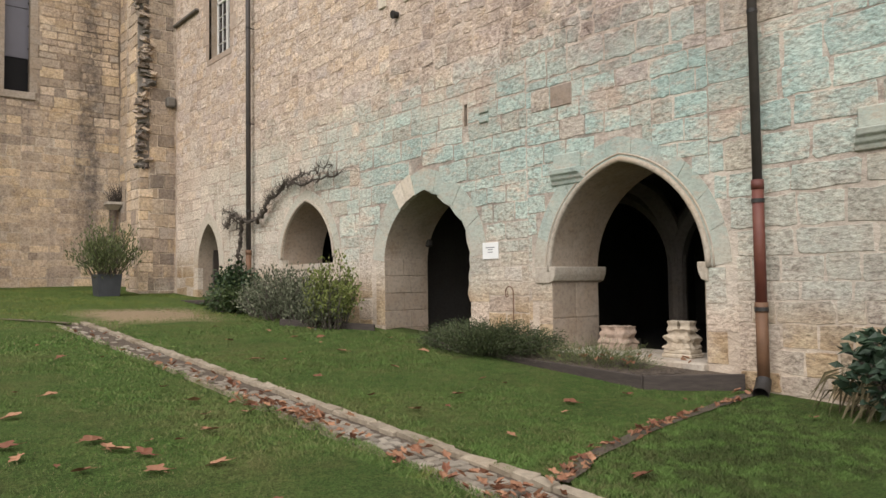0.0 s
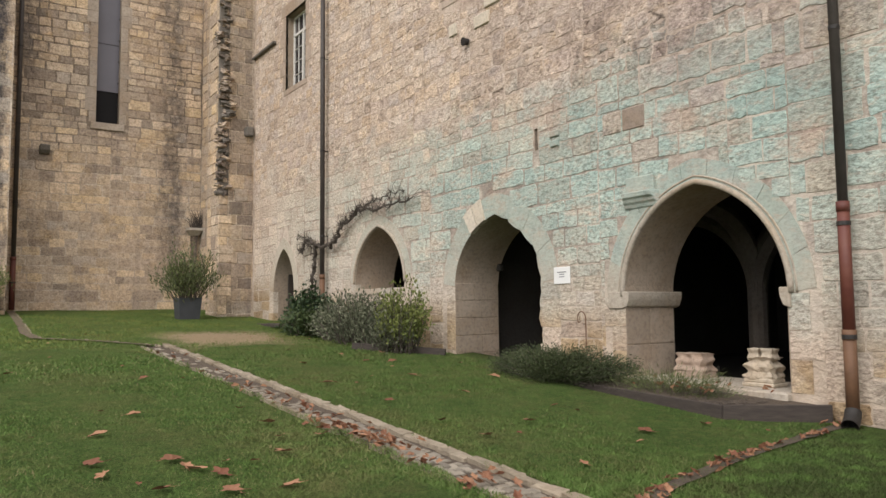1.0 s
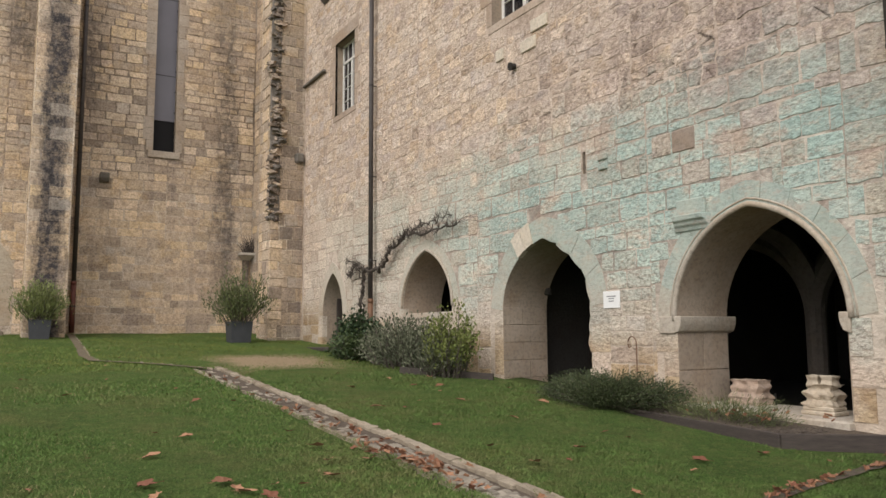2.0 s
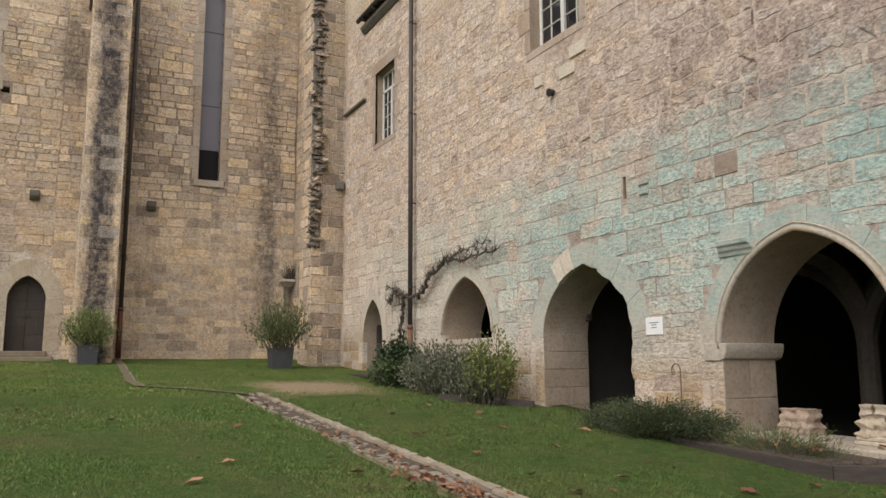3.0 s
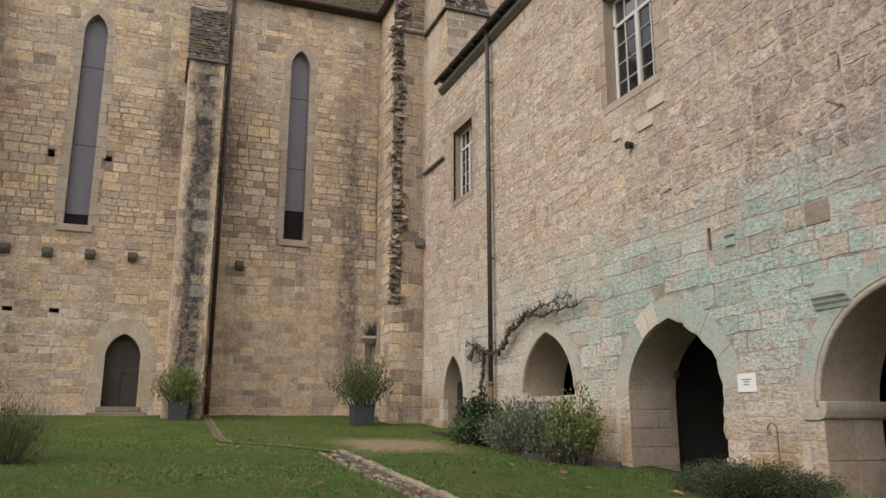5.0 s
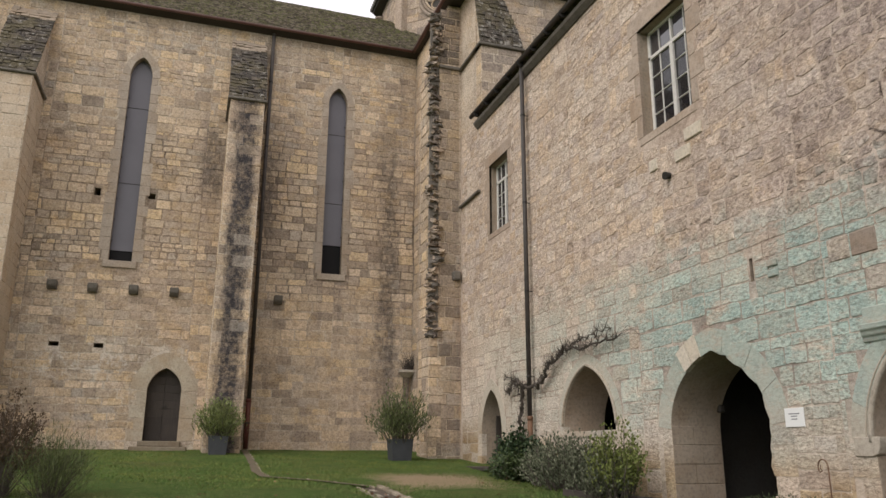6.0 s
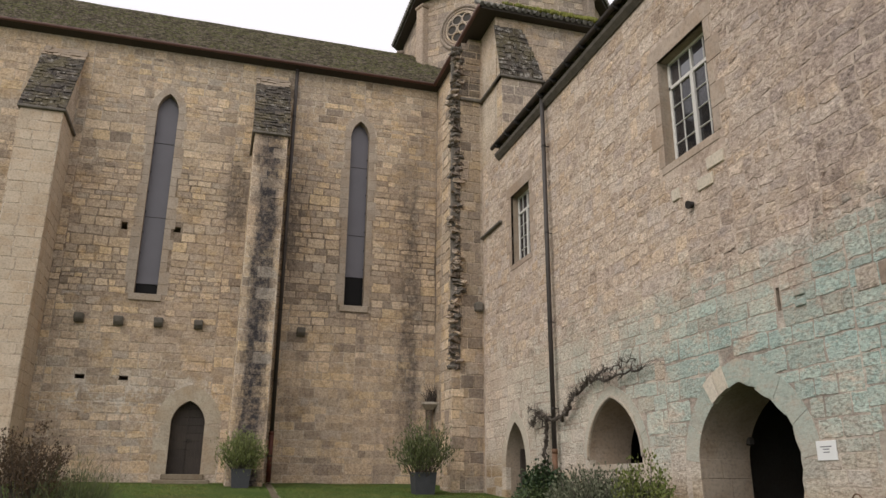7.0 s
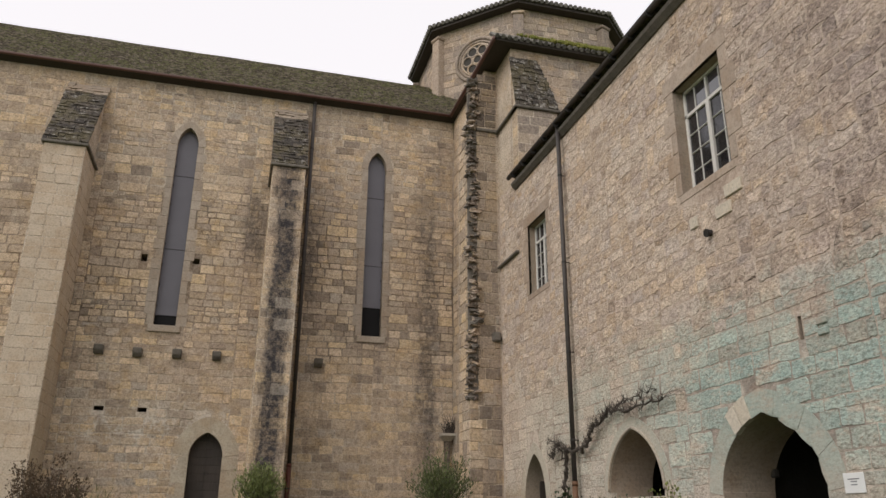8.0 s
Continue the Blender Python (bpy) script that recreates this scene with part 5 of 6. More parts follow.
downpipe("downpipe", 7.0, 3.765, [(2.55, 10.70, 0.047, M_PIPE), (1.36, 2.55, 0.056, M_RUST), (0.58, 1.36, 0.059, M_RUSTBROWN)], (-1, -0.3, 0), (9.0, 6.6, 4.22, 2.35, 1.30),
         "dark downpipe with red and rusty iron lower lengths", shoe=(0.064, M_IRON))

# small things on the wing wall
sign = thing("notice", (WX - 0.012, 7.74, 2.03), "small white notice panel with grey lines of print on the wall", "sign")
bm = bmesh.new()
box(bm, -0.012, -0.16, -0.115, 0.0, 0.16, 0.115, bevel=0.003)
part("panel", bm, M_PAPER, sign)
for z, w in ((0.045, 0.09), (0.015, 0.05), (-0.02, 0.05)):
    bm = bmesh.new()
    box(bm, -0.0145, -w, z - 0.006, -0.011, w, z + 0.006)
    part("printed_line", bm, M_INK, sign)

crook = thing("iron_crook", (7.02, 7.2, 0.65), "thin rusty iron crook standing beside the wall", "crook")
bm = bmesh.new()
pts = [(0, 0, 0), (0, 0, 0.8)] + [(0, 0.075 - 0.075 * math.cos(t), 0.8 + 0.085 * math.sin(t)) for t in [0.3 * i for i in range(1, 14)]] + [(0, 0.09, 0.76), (0, 0.115, 0.78), (0, 0.11, 0.82)]
tube(bm, pts, 0.008, 6)
part("rod", bm, M_RUSTBROWN, crook)

spout = thing("wall_spout", (WX, 9.9, 5.98), "short black iron spout jutting from the wing wall", "spout")
bm = bmesh.new()
tube(bm, [(0.05, 0, 0), (-0.10, 0.0, -0.02)], 0.055, 12)
part("pipe", bm, M_IRON, spout, smooth=True)
bm = bmesh.new()
tube(bm, [(-0.075, 0, -0.015), (-0.105, 0, -0.02)], 0.068, 12)
part("rim", bm, M_IRON, spout)

for y0, y1, z, lab in ((6.1, 6.5, 2.82, "broken moulded stone bracket with limewash above the great arch"), (2.3, 2.83, 2.74, "moulded stone bracket with limewash on the wing wall")):
    b = thing("stone_bracket", (WX, (y0 + y1) / 2, z), lab, "bracket", "wall brackets")
    h = (y1 - y0) / 2
    bm = bmesh.new()
    prism(bm, [(0.03, -0.03), (-0.03, -0.02), (-0.045, 0.03), (-0.07, 0.05), (-0.08, 0.09), (-0.11, 0.11), (-0.12, 0.17), (0.03, 0.17)], lambda p: (p[0], -h - p[0] * 0.5 - 0.08, p[1]), lambda p: (p[0], h + p[0] * 0.5 + 0.08, p[1]))
    for v in bm.verts:
        v.co += Vector((0.012 * noise.noise(v.co * 9), 0.02 * noise.noise(v.co * 7 + Vector((5, 0, 0))), 0.006 * noise.noise(v.co * 8)))
    bmesh.ops.bevel(bm, geom=list(bm.edges), offset=0.008, segments=1, affect="EDGES")
    part("moulding", bm, M_TEALSTONE, b)
    bm = bmesh.new()
    box(bm, -0.04, -h * 1.05, 0.172, 0.03, h * 1.15, 0.37, bevel=0.012)
    part("block", bm, M_TEALSTONE, b)

ledge = tagged(solid("string_course", M_DARK, None, (WX - 0.1, 18.45, 8.52, WX + 0.02, 20.05, 8.6), bevel=0.02), "dark stained remnant of a stone string course", "ledge")

M_BROWNBLOCK = make_dressed("brown_block", (0.27, 0.215, 0.172), (0.36, 0.29, 0.235))
for y0, y1, lab in ((6.22, 6.58, "dark brown rough replacement stone in the wall"), (6.6, 6.92, "brown rough stone beside the darker one")):
    tagged(solid("patch_stone", M_BROWNBLOCK if y0 < 6.5 else M_RUBBLE, None, (WX - 0.018, y0, 3.80, WX + 0.02, y1, 4.08), bevel=0.012), lab, "stone", "brown patch stones")
for y0, z0, w, h in ((9.3, 6.12, 0.4, 0.2), (10.2, 6.2, 0.22, 0.2), (9.0, 6.38, 0.42, 0.2), (7.75, 3.98, 0.18, 0.09), (7.75, 3.84, 0.18, 0.09)):
    tagged(solid("pale_stone", M_FRESH if z0 > 5 else M_TEALSTONE, None, (WX - 0.034, y0, z0, WX + 0.02, y0 + w, z0 + h), bevel=0.01), "fresh pale repair stone in the wing wall", "stone", "pale repair stones")

# carved fragments on the sill
r = random.Random(77)
M_PINK = make_dressed("pink_limestone", (0.36, 0.265, 0.20), (0.42, 0.325, 0.25))


def carved_body(hx, hy, z0, z1, grooves, rough, o):
    """An eroded block whose sides swell and pinch in bands."""
    bm = bmesh.new()
    box(bm, -1, -1, 0, 1, 1, 1)
    bmesh.ops.subdivide_edges(bm, edges=bm.edges, cuts=11, use_grid_fill=True)
    for v in bm.verts:
        t = v.co.z
        k = 1 + grooves[0] * math.sin(t * math.pi * 2 * grooves[1] + 0.6) - 0.06 * t
        p = Vector((v.co.x * hx * k, v.co.y * hy * k, z0 + t * (z1 - z0)))
        q = p * 11 + Vector((o, o * 2, 0))
        v.co = p + Vector((noise.noise(q), noise.noise(q + Vector((9, 0, 0))), 0.5 * noise.noise(q + Vector((0, 9, 0))))) * rough
    return bm


frag = thing("carved_fragment", (7.8, 6.12, 0.725), "reddish carved stone base fragment on the sill", "stone fragment", "carved fragments")
part("plinth", carved_body(0.14, 0.22, 0.0, 0.07, (0.0, 1), 0.012, 1), M_PINK, frag)
part("moulding", carved_body(0.125, 0.195, 0.07, 0.29, (0.07, 2), 0.035, 2), M_PINK, frag)
cap = thing("carved_capital", (7.45, 4.95, 0.725), "pale carved double capital fragment on the sill", "stone fragment", "carved fragments")
cap.scale = (0.8, 0.76, 0.9)
for z0, z1, hx, hy in ((0.0, 0.05, 0.16, 0.25), (0.05, 0.10, 0.145, 0.23)):
    bm = bmesh.new()
    box(bm, -hx, -hy, z0, hx, hy, z1, bevel=0.012)
    part("plinth", bm, M_CARVED, cap)
part("carved_tier", carved_body(0.135, 0.205, 0.10, 0.34, (0.13, 2), 0.05, 3), M_CARVED, cap)
for s in (-1, 1):
    bm = carved_body(0.08, 0.085, 0.32, 0.45, (0.12, 1.2), 0.02, 4 + s)
    bmesh.ops.translate(bm, verts=bm.verts, vec=(0, s * 0.105, 0))
    part("neck", bm, M_CARVED, cap)
peg = tagged(solid("metal_peg", M_IRON, None, (7.96, 5.90, 0.72, 7.975, 5.915, 0.86)), "small thin metal peg on the sill", "peg")


# ---- paved channels ----
r = random.Random(101)
stone_pool = []
for k in range(7):
    bm = bmesh.new()
    box(bm, -0.5, -0.5, -0.5, 0.5, 0.5, 0.5)
    bmesh.ops.bevel(bm, geom=list(bm.edges), offset=0.1, segments=1, affect="EDGES")
    for v in bm.verts:
        v.co += Vector((r.uniform(-0.06, 0.06), r.uniform(-0.06, 0.06), r.uniform(-0.05, 0.05)))
    me = bpy.data.meshes.new("cobble")
    bm.to_mesh(me)
    bm.free()
    me.materials.append(M_COBBLE)
    stone_pool.append(me)
kerb_pool = []
for me in stone_pool[:5]:
    k = me.copy()
    k.name = "kerb_stone"
    for v in k.vertices:
        v.co += Vector((r.uniform(-0.08, 0.08), r.uniform(-0.03, 0.03), r.uniform(-0.06, 0.06)))
    k.materials[0] = M_KERB
    kerb_pool.append(k)


def lay(name, pool, x, y, z, sx, sy, sz, parent, turn=0.0):
    ob = new(name, r.choice(pool))
    ob.parent = parent
    ob.location = (x, y, z)
    ob.scale = (sx, sy, sz)
    ob.rotation_euler = (0.0578 + r.uniform(-0.03, 0.03), r.uniform(-0.05, 0.05), turn + r.uniform(-0.04, 0.04))
    return ob


channel = thing("channel_main", (0, 0, 0), "cobbled drainage channel with stone kerb across the lawn", "channel", kind="structure")
y = 1.6
while y < 13.3:
    ln = r.uniform(0.13, 0.30)
    lay("kerb_stone", kerb_pool, 3.24 + r.uniform(-0.012, 0.012), y + ln / 2, gz(3, y) - 0.052 + r.uniform(-0.006, 0.006), 0.105 * r.uniform(0.85, 1.15), ln * 1.06, 0.15, channel)
    y += ln
y = 1.6
while y < 13.3:
    ln = r.uniform(0.12, 0.24)
    if r.random() < 0.85:
        lay("edge_stone", kerb_pool, 2.86 + r.uniform(-0.01, 0.01), y + ln / 2, gz(3, y) - 0.05, 0.05, ln * 0.97, 0.1, channel)
    y += ln
y = 1.6
while y < 13.3:
    ln = r.uniform(0.065, 0.11)
    x = 2.9
    while x < 3.1:
        w = r.uniform(0.05, 0.1)
        if r.random() < (0.97 if y < 6.3 else 0.45 if y < 8.5 else 0.2):
            lay("cobble", stone_pool, x + w / 2, y + r.uniform(-0.006, 0.006), gz(3, y) - 0.05 + r.uniform(-0.006, 0.006), w * 0.93, ln * 0.93, 0.08, channel)
        x += w
    y += ln
bm = bmesh.new()
for i in range(60):
    y0, y1 = 1.4 + i * 0.2, 1.6 + i * 0.2
    q = [bm.verts.new((x, yy, gz(x, yy) + dz)) for x, yy, dz in ((2.86, y0, 0.018), (3.24, y0, 0.018), (3.24, y1, 0.018), (2.86, y1, 0.018))]
    bm.faces.new(q)
M_SOIL = make_plain("damp_soil", (0.06, 0.044, 0.03), (0.125, 0.095, 0.066), 0.95, 9, bump=0.9, dist=0.02)
for v in bm.verts:
    v.co.z -= 0.04
bmesh.ops.remove_doubles(bm, verts=bm.verts, dist=1e-4)
part("bed", bm, M_SOIL, channel)


def strip(name, pts, width, parent, material, lift=0.02):
    """A narrow soil strip that follows the lawn."""
    bm = bmesh.new()
    rows = []
    for i, (x, y) in enumerate(pts):
        a, b = pts[max(i - 1, 0)], pts[min(i + 1, len(pts) - 1)]
        d = Vector((b[0] - a[0], b[1] - a[1], 0)).normalized()
        n = Vector((-d.y, d.x, 0)) * width * r.uniform(0.4, 0.6)
        rows.append([bm.verts.new((x + n.x * s, y + n.y * s, gz(x, y) + lift)) for s in (-1, 1)])
    for a, b in zip(rows, rows[1:]):
        bm.faces.new((a[0], a[1], b[1], b[0]))
    return part(name, bm, material, parent)


def along(pts, step):
    out = []
    for (x0, y0), (x1, y1) in zip(pts, pts[1:]):
        n = max(1, int(math.hypot(x1 - x0, y1 - y0) / step))
        out += [(x0 + (x1 - x0) * i / n, y0 + (y1 - y0) * i / n) for i in range(n)]
    return out + [pts[-1]]


side_channel = thing("channel_side", (0, 0, 0), "narrow earth drain from downpipe to the cobbled channel", "channel", kind="structure")
side_path = along([(3.3, 3.02), (3.9, 3.3), (5.05, 3.58), (5.85, 3.70), (6.95, 3.86)], 0.12)
strip("bed", side_path, 0.12, side_channel, M_SOIL, 0.012)
for x, y in side_path[:5]:
    lay("edge_stone", kerb_pool, x - 0.02, y + 0.08, gz(x, y) - 0.03, 0.14, 0.06, 0.07, side_channel, 0.2)
far_channel = thing("channel_far", (0, 0, 0), "narrow stone-edged drain crossing to the church downpipe", "channel", kind="structure")
far_path = along([(3.0, 13.2), (2.26, 14.3), (1.45, 15.05), (1.38, 16.2), (1.5, 19.0), (1.62, 23.4)], 0.2)
M_EARTH = make_plain("pale_trodden_earth", (0.11, 0.085, 0.055), (0.18, 0.14, 0.09), 0.95, 9, bump=0.9, dist=0.02)
strip("bed", far_path, 0.15, far_channel, M_EARTH, 0.02)
for x, y in far_path:
    lay("edge_stone", kerb_pool, x + 0.1, y + 0.1, gz(x, y) - 0.03, 0.06, 0.22, 0.09, far_channel)

# timber-edged bed under the great arch
bed = thing("planting_bed", (0, 0, 0), "dark timber-edged planting bed with mulch under the arch", "planting bed")
for (x0, y0, z0), (x1, y1, z1) in (((6.44, 6.85, 0.70), (6.24, 4.6, 0.655)), ((6.24, 4.6, 0.655), (7.05, 3.99, 0.655))):
    d = Vector((x1 - x0, y1 - y0, 0))
    nrm = Vector((-d.y, d.x, 0)).normalized() * 0.02
    bm = bmesh.new()
    prism(bm, [(x0, y0, z0 - 0.3), (x1, y1, z1 - 0.3), (x1, y1, z1), (x0, y0, z0)], lambda p: tuple(Vector(p) - nrm), lambda p: tuple(Vector(p) + nrm))
    bmesh.ops.bevel(bm, geom=list(bm.edges), offset=0.006, segments=1, affect="EDGES")
    part("edging_board", bm, M_BOARD, bed)
bm = bmesh.new()
ring = [(6.26, 4.62), (7.1, 4.02), (7.13, 8.4), (6.5, 8.3), (6.46, 6.85)]
prism(bm, ring, lambda p: (p[0], p[1], 0.35), lambda p: (p[0], p[1], max(0.63, gz(*p) + 0.05)))
part("mulch", bm, M_SOIL, bed)
bm = bmesh.new()
for i in range(1500):
    x, y = r.uniform(6.35, 7.1), r.uniform(4.5, 7.0)
    c = Vector((x, y, max(0.64, gz(x, y) + 0.06)))
    d = Vector((r.uniform(-1, 1), r.uniform(-1, 1), r.uniform(-0.1, 0.5))).normalized() * r.uniform(0.03, 0.09)
    tube(bm, [c - d * 0.5, c + d * 0.5], [0.005, 0.003], 3, cap=False)
twigs = part("twig_litter", bm, M_BARK, bed)
twigs["kind"] = "stuff"


# ---- plants ----
def leaf_mesh(name, spots, size, slim, material, parent, seed, droop=0.3, up=0.0, label=""):
    """Folded leaves at (point, outward direction)."""
    g = random.Random(seed)
    verts, faces = [], []
    for p, d in spots:
        d = (Vector(d) + Vector((g.gauss(0, 0.5), g.gauss(0, 0.5), g.gauss(up, 0.45)))).normalized()
        sx = d.cross(Vector((g.gauss(0, 1), g.gauss(0, 1), g.gauss(0, 1)))).normalized()
        nn = sx.cross(d)
        ln = size * g.uniform(0.6, 1.25)
        w = ln * slim
        p = Vector(p)
        mid, tip = p + d * ln * 0.5 - nn * ln * 0.08, p + d * ln - Vector((0, 0, ln * droop * g.random()))
        n = len(verts)
        verts += [p, mid + sx * w * 0.5 + nn * w * 0.18, tip, mid - sx * w * 0.5 + nn * w * 0.18, mid]
        faces += [(n, n + 1, n + 4), (n + 1, n + 2, n + 4), (n, n + 4, n + 3), (n + 4, n + 2, n + 3)]
    me = bpy.data.meshes.new(name)
    me.from_pydata(verts, [], faces)
    me.materials.append(material)
    ob = new(name, me)
    ob.parent = parent
    if label:
        ob["label"] = label
    return ob


def shrub(name, at, stems, spread, height, leaves, size, slim, material, label, category="shrub", seed=1, lean=(0, 0), up=0.3, twig=0.012, per=0.55, base=0.12):
    """A bush of real stems with leaves along them."""
    g = random.Random(seed)
    s = thing(name, at, label, category)
    bm = bmesh.new()
    spots = []
    for k in range(stems):
        a = g.uniform(0, 2 * math.pi)
        q = math.sqrt(g.random())
        root = Vector((math.cos(a) * spread[0] * q * base * 2, math.sin(a) * spread[1] * q * base * 2, -0.05))
        reach = g.uniform(0.6, 1.12)
        tip = Vector((math.cos(a) * spread[0] * q + lean[0], math.sin(a) * spread[1] * q + lean[1], height * reach * math.sqrt(max(0.12, 1 - 0.75 * q * q))))
        bend = root.lerp(tip, 0.5) + Vector((g.gauss(0, 0.05), g.gauss(0, 0.05), height * 0.06))
        tube(bm, [root, bend, tip], [twig, twig * 0.7, twig * 0.25], 4, cap=False)
        for j in range(leaves):
            t = per + (1 - per) * g.random() if g.random() < 0.8 else g.uniform(0.2, 1)
            p = root.lerp(bend, t * 2) if t < 0.5 else bend.lerp(tip, t * 2 - 1)
            p = p + Vector((g.gauss(0, 1), g.gauss(0, 1), g.gauss(0, 1))) * size * 0.9
            spots.append((p, (tip - root).normalized() * 0.7 + (p - root).normalized() * 0.3))
    part("branchwork", bm, M_BARK, s)
    leaf_mesh("foliage", spots, size, slim, material, s, seed + 1, up=up)
    return s


M_SAGE = make_leaf("grey_green_leaf", (0.045, 0.057, 0.03), (0.215, 0.22, 0.145), 0.8)
M_LIME = make_leaf("yellow_green_leaf", (0.10, 0.125, 0.03), (0.19, 0.21, 0.06), 0.6)
M_IVY = make_leaf("dark_ivy_leaf", (0.018, 0.035, 0.016), (0.045, 0.07, 0.028), 0.35)
M_ROSEMARY = make_leaf("dark_needle_leaf", (0.034, 0.05, 0.02), (0.075, 0.09, 0.036), 0.6)
M_OLEANDER = make_leaf("oleander_leaf", (0.12, 0.15, 0.045), (0.22, 0.24, 0.09), 0.5)
M_OLEANDER_DARK = make_leaf("dark_oleander_leaf", (0.055, 0.075, 0.028), (0.165, 0.18, 0.07), 0.5)
M_ACANTHUS = make_leaf("broad_green_leaf", (0.018, 0.036, 0.02), (0.042, 0.068, 0.04), 0.45)
M_DRY = make_leaf("dry_strap_leaf", (0.075, 0.066, 0.034), (0.15, 0.125, 0.068), 0.8)
M_BROWNLEAF = make_leaf("brown_shrub_leaf", (0.075, 0.05, 0.03), (0.13, 0.085, 0.05), 0.8)
M_GREENLEAF = make_leaf("mid_green_leaf", (0.03, 0.055, 0.02), (0.08, 0.105, 0.038), 0.5)
M_RED = make_leaf("fallen_red_leaf", (0.15, 0.06, 0.034), (0.34, 0.185, 0.105), 0.7)

shrub("sage_shrub", (6.4, 12.4, gz(6, 12.4)), 150, (0.6, 1.7), 0.9, 50, 0.078, 0.42, M_SAGE, "dense grey-green leafy shrub against the wing wall", seed=11, per=0.2, base=0.3)
shrub("sage_shrub", (6.3, 11.3, gz(6, 11.3)), 70, (0.42, 0.9), 0.66, 50, 0.074, 0.42, M_SAGE, "low grey-green shrub in front of the yellow one", seed=15, per=0.2, base=0.3)
shrub("yellow_shrub", (6.42, 10.85, gz(6, 10.9)), 60, (0.36, 0.55), 1.16, 46, 0.07, 0.5, M_LIME, "yellow-green leafy shrub against the wing wall", seed=12, per=0.4, base=0.25)
shrub("ivy_bush", (6.62, 15.0, gz(6, 15)), 70, (0.4, 0.8), 0.95, 46, 0.085, 0.9, M_IVY, "dark glossy ivy bush at the foot of the vine", seed=13, up=0.0, per=0.2)
shrub("ivy_bush", (6.15, 14.2, gz(6, 14.2)), 60, (0.42, 0.95), 0.5, 46, 0.07, 0.8, M_GREENLEAF, "low spreading green plant at the bed edge", seed=16, up=0.0, per=0.2)
shrub("rosemary_mound", (6.55, 7.2, gz(6, 7.2)), 300, (0.6, 1.3), 0.42, 110, 0.042, 0.28, M_ROSEMARY, "low dark green needle-leaved mound by the wall", seed=14, up=0.25, twig=0.005, per=0.15)
shrub("rosemary_mound", (6.65, 7.95, gz(6, 8.0)), 110, (0.35, 0.5), 0.28, 100, 0.042, 0.28, M_ROSEMARY, "smaller low dark green mound beside the larger one", seed=18, up=0.25, twig=0.005, per=0.15)
shrub("dry_tuft", (6.7, 5.6, 0.66), 150, (0.34, 0.85), 0.13, 26, 0.075, 0.08, M_OLEANDER_DARK, "thin grassy green tufts in the mulch bed", "grass tuft", seed=17, up=0.8, twig=0.003)
bm = bmesh.new()
box(bm, -0.02, -0.85, -0.08, 0.02, 0.85, 0.1, bevel=0.006)
ob = part("edging_board", bm, M_BOARD, None)
ob.matrix_basis = Matrix.Translation((6.35, 10.9, gz(6, 10.9))) @ Matrix.Rotation(0.0578, 4, "X") @ Matrix.Rotation(0.6, 4, "Z")
tagged(ob, "dark timber edging board along the shrub bed", "edging")

# clump at the wall foot: broad leaves and hanging dry straps
clump = thing("acanthus_clump", (6.78, 2.36, gz(7, 2.4)), "dark broad-leaved clump with dry straps at the wall foot", "plant")
g = random.Random(21)
spots = []
for k in range(720):
    a = g.uniform(0, 6.28)
    q = g.uniform(0.05, 0.52)
    spots.append(((math.cos(a) * q * 0.8, math.sin(a) * q * 1.1, g.uniform(0.12, 0.72)), (math.cos(a), math.sin(a), 0.5)))
leaf_mesh("leaf_mass", spots, 0.14, 0.62, M_ACANTHUS, clump, 22, droop=0.5)["kind"] = "stuff"
spots = [((g.uniform(-0.2, 0.1), g.uniform(0.1, 0.55), g.uniform(0.2, 0.5)), (g.uniform(-0.5, 0.1), g.uniform(0.0, 0.9), -0.6)) for _ in range(55)]
leaf_mesh("dry_leaf_mass", spots, 0.3, 0.09, M_DRY, clump, 23, droop=0.9)["kind"] = "stuff"
bm = bmesh.new()
for k in range(26):
    a = g.uniform(0, 6.28)
    tube(bm, [(math.cos(a) * 0.1, math.sin(a) * 0.15, -0.03), (math.cos(a) * 0.2, math.sin(a) * 0.3, 0.3), (math.cos(a) * 0.3, math.sin(a) * 0.42, 0.5)], [0.014, 0.01, 0.006], 5)
tube(bm, [(0.1, 0.2, 0.2), (0.22, 0.36, 0.55), (0.28, 0.45, 0.74)], [0.012, 0.016, 0.012], 5)
part("stalk_mass", bm, M_BARK, clump)["kind"] = "stuff"

shrub("brown_shrub", (-2.5, 12.4, gz(0, 12.4)), 90, (0.75, 0.6), 1.45, 50, 0.05, 0.5, M_BROWNLEAF, "brown half-bare autumn shrub on the lawn", seed=31, twig=0.008)
shrub("green_shrub", (-3.75, 11.9, gz(0, 11.6)), 60, (0.6, 0.6), 1.45, 46, 0.07, 0.35, M_OLEANDER, "tall green leafy shrub on the lawn", seed=33, twig=0.008)
shrub("feathery_bush", (-1.75, 12.2, gz(0, 12.2)), 120, (0.62, 0.5), 0.85, 34, 0.12, 0.06, M_OLEANDER_DARK, "feathery fine-leaved green bush on the lawn", seed=32, up=0.9, twig=0.004, per=0.3)

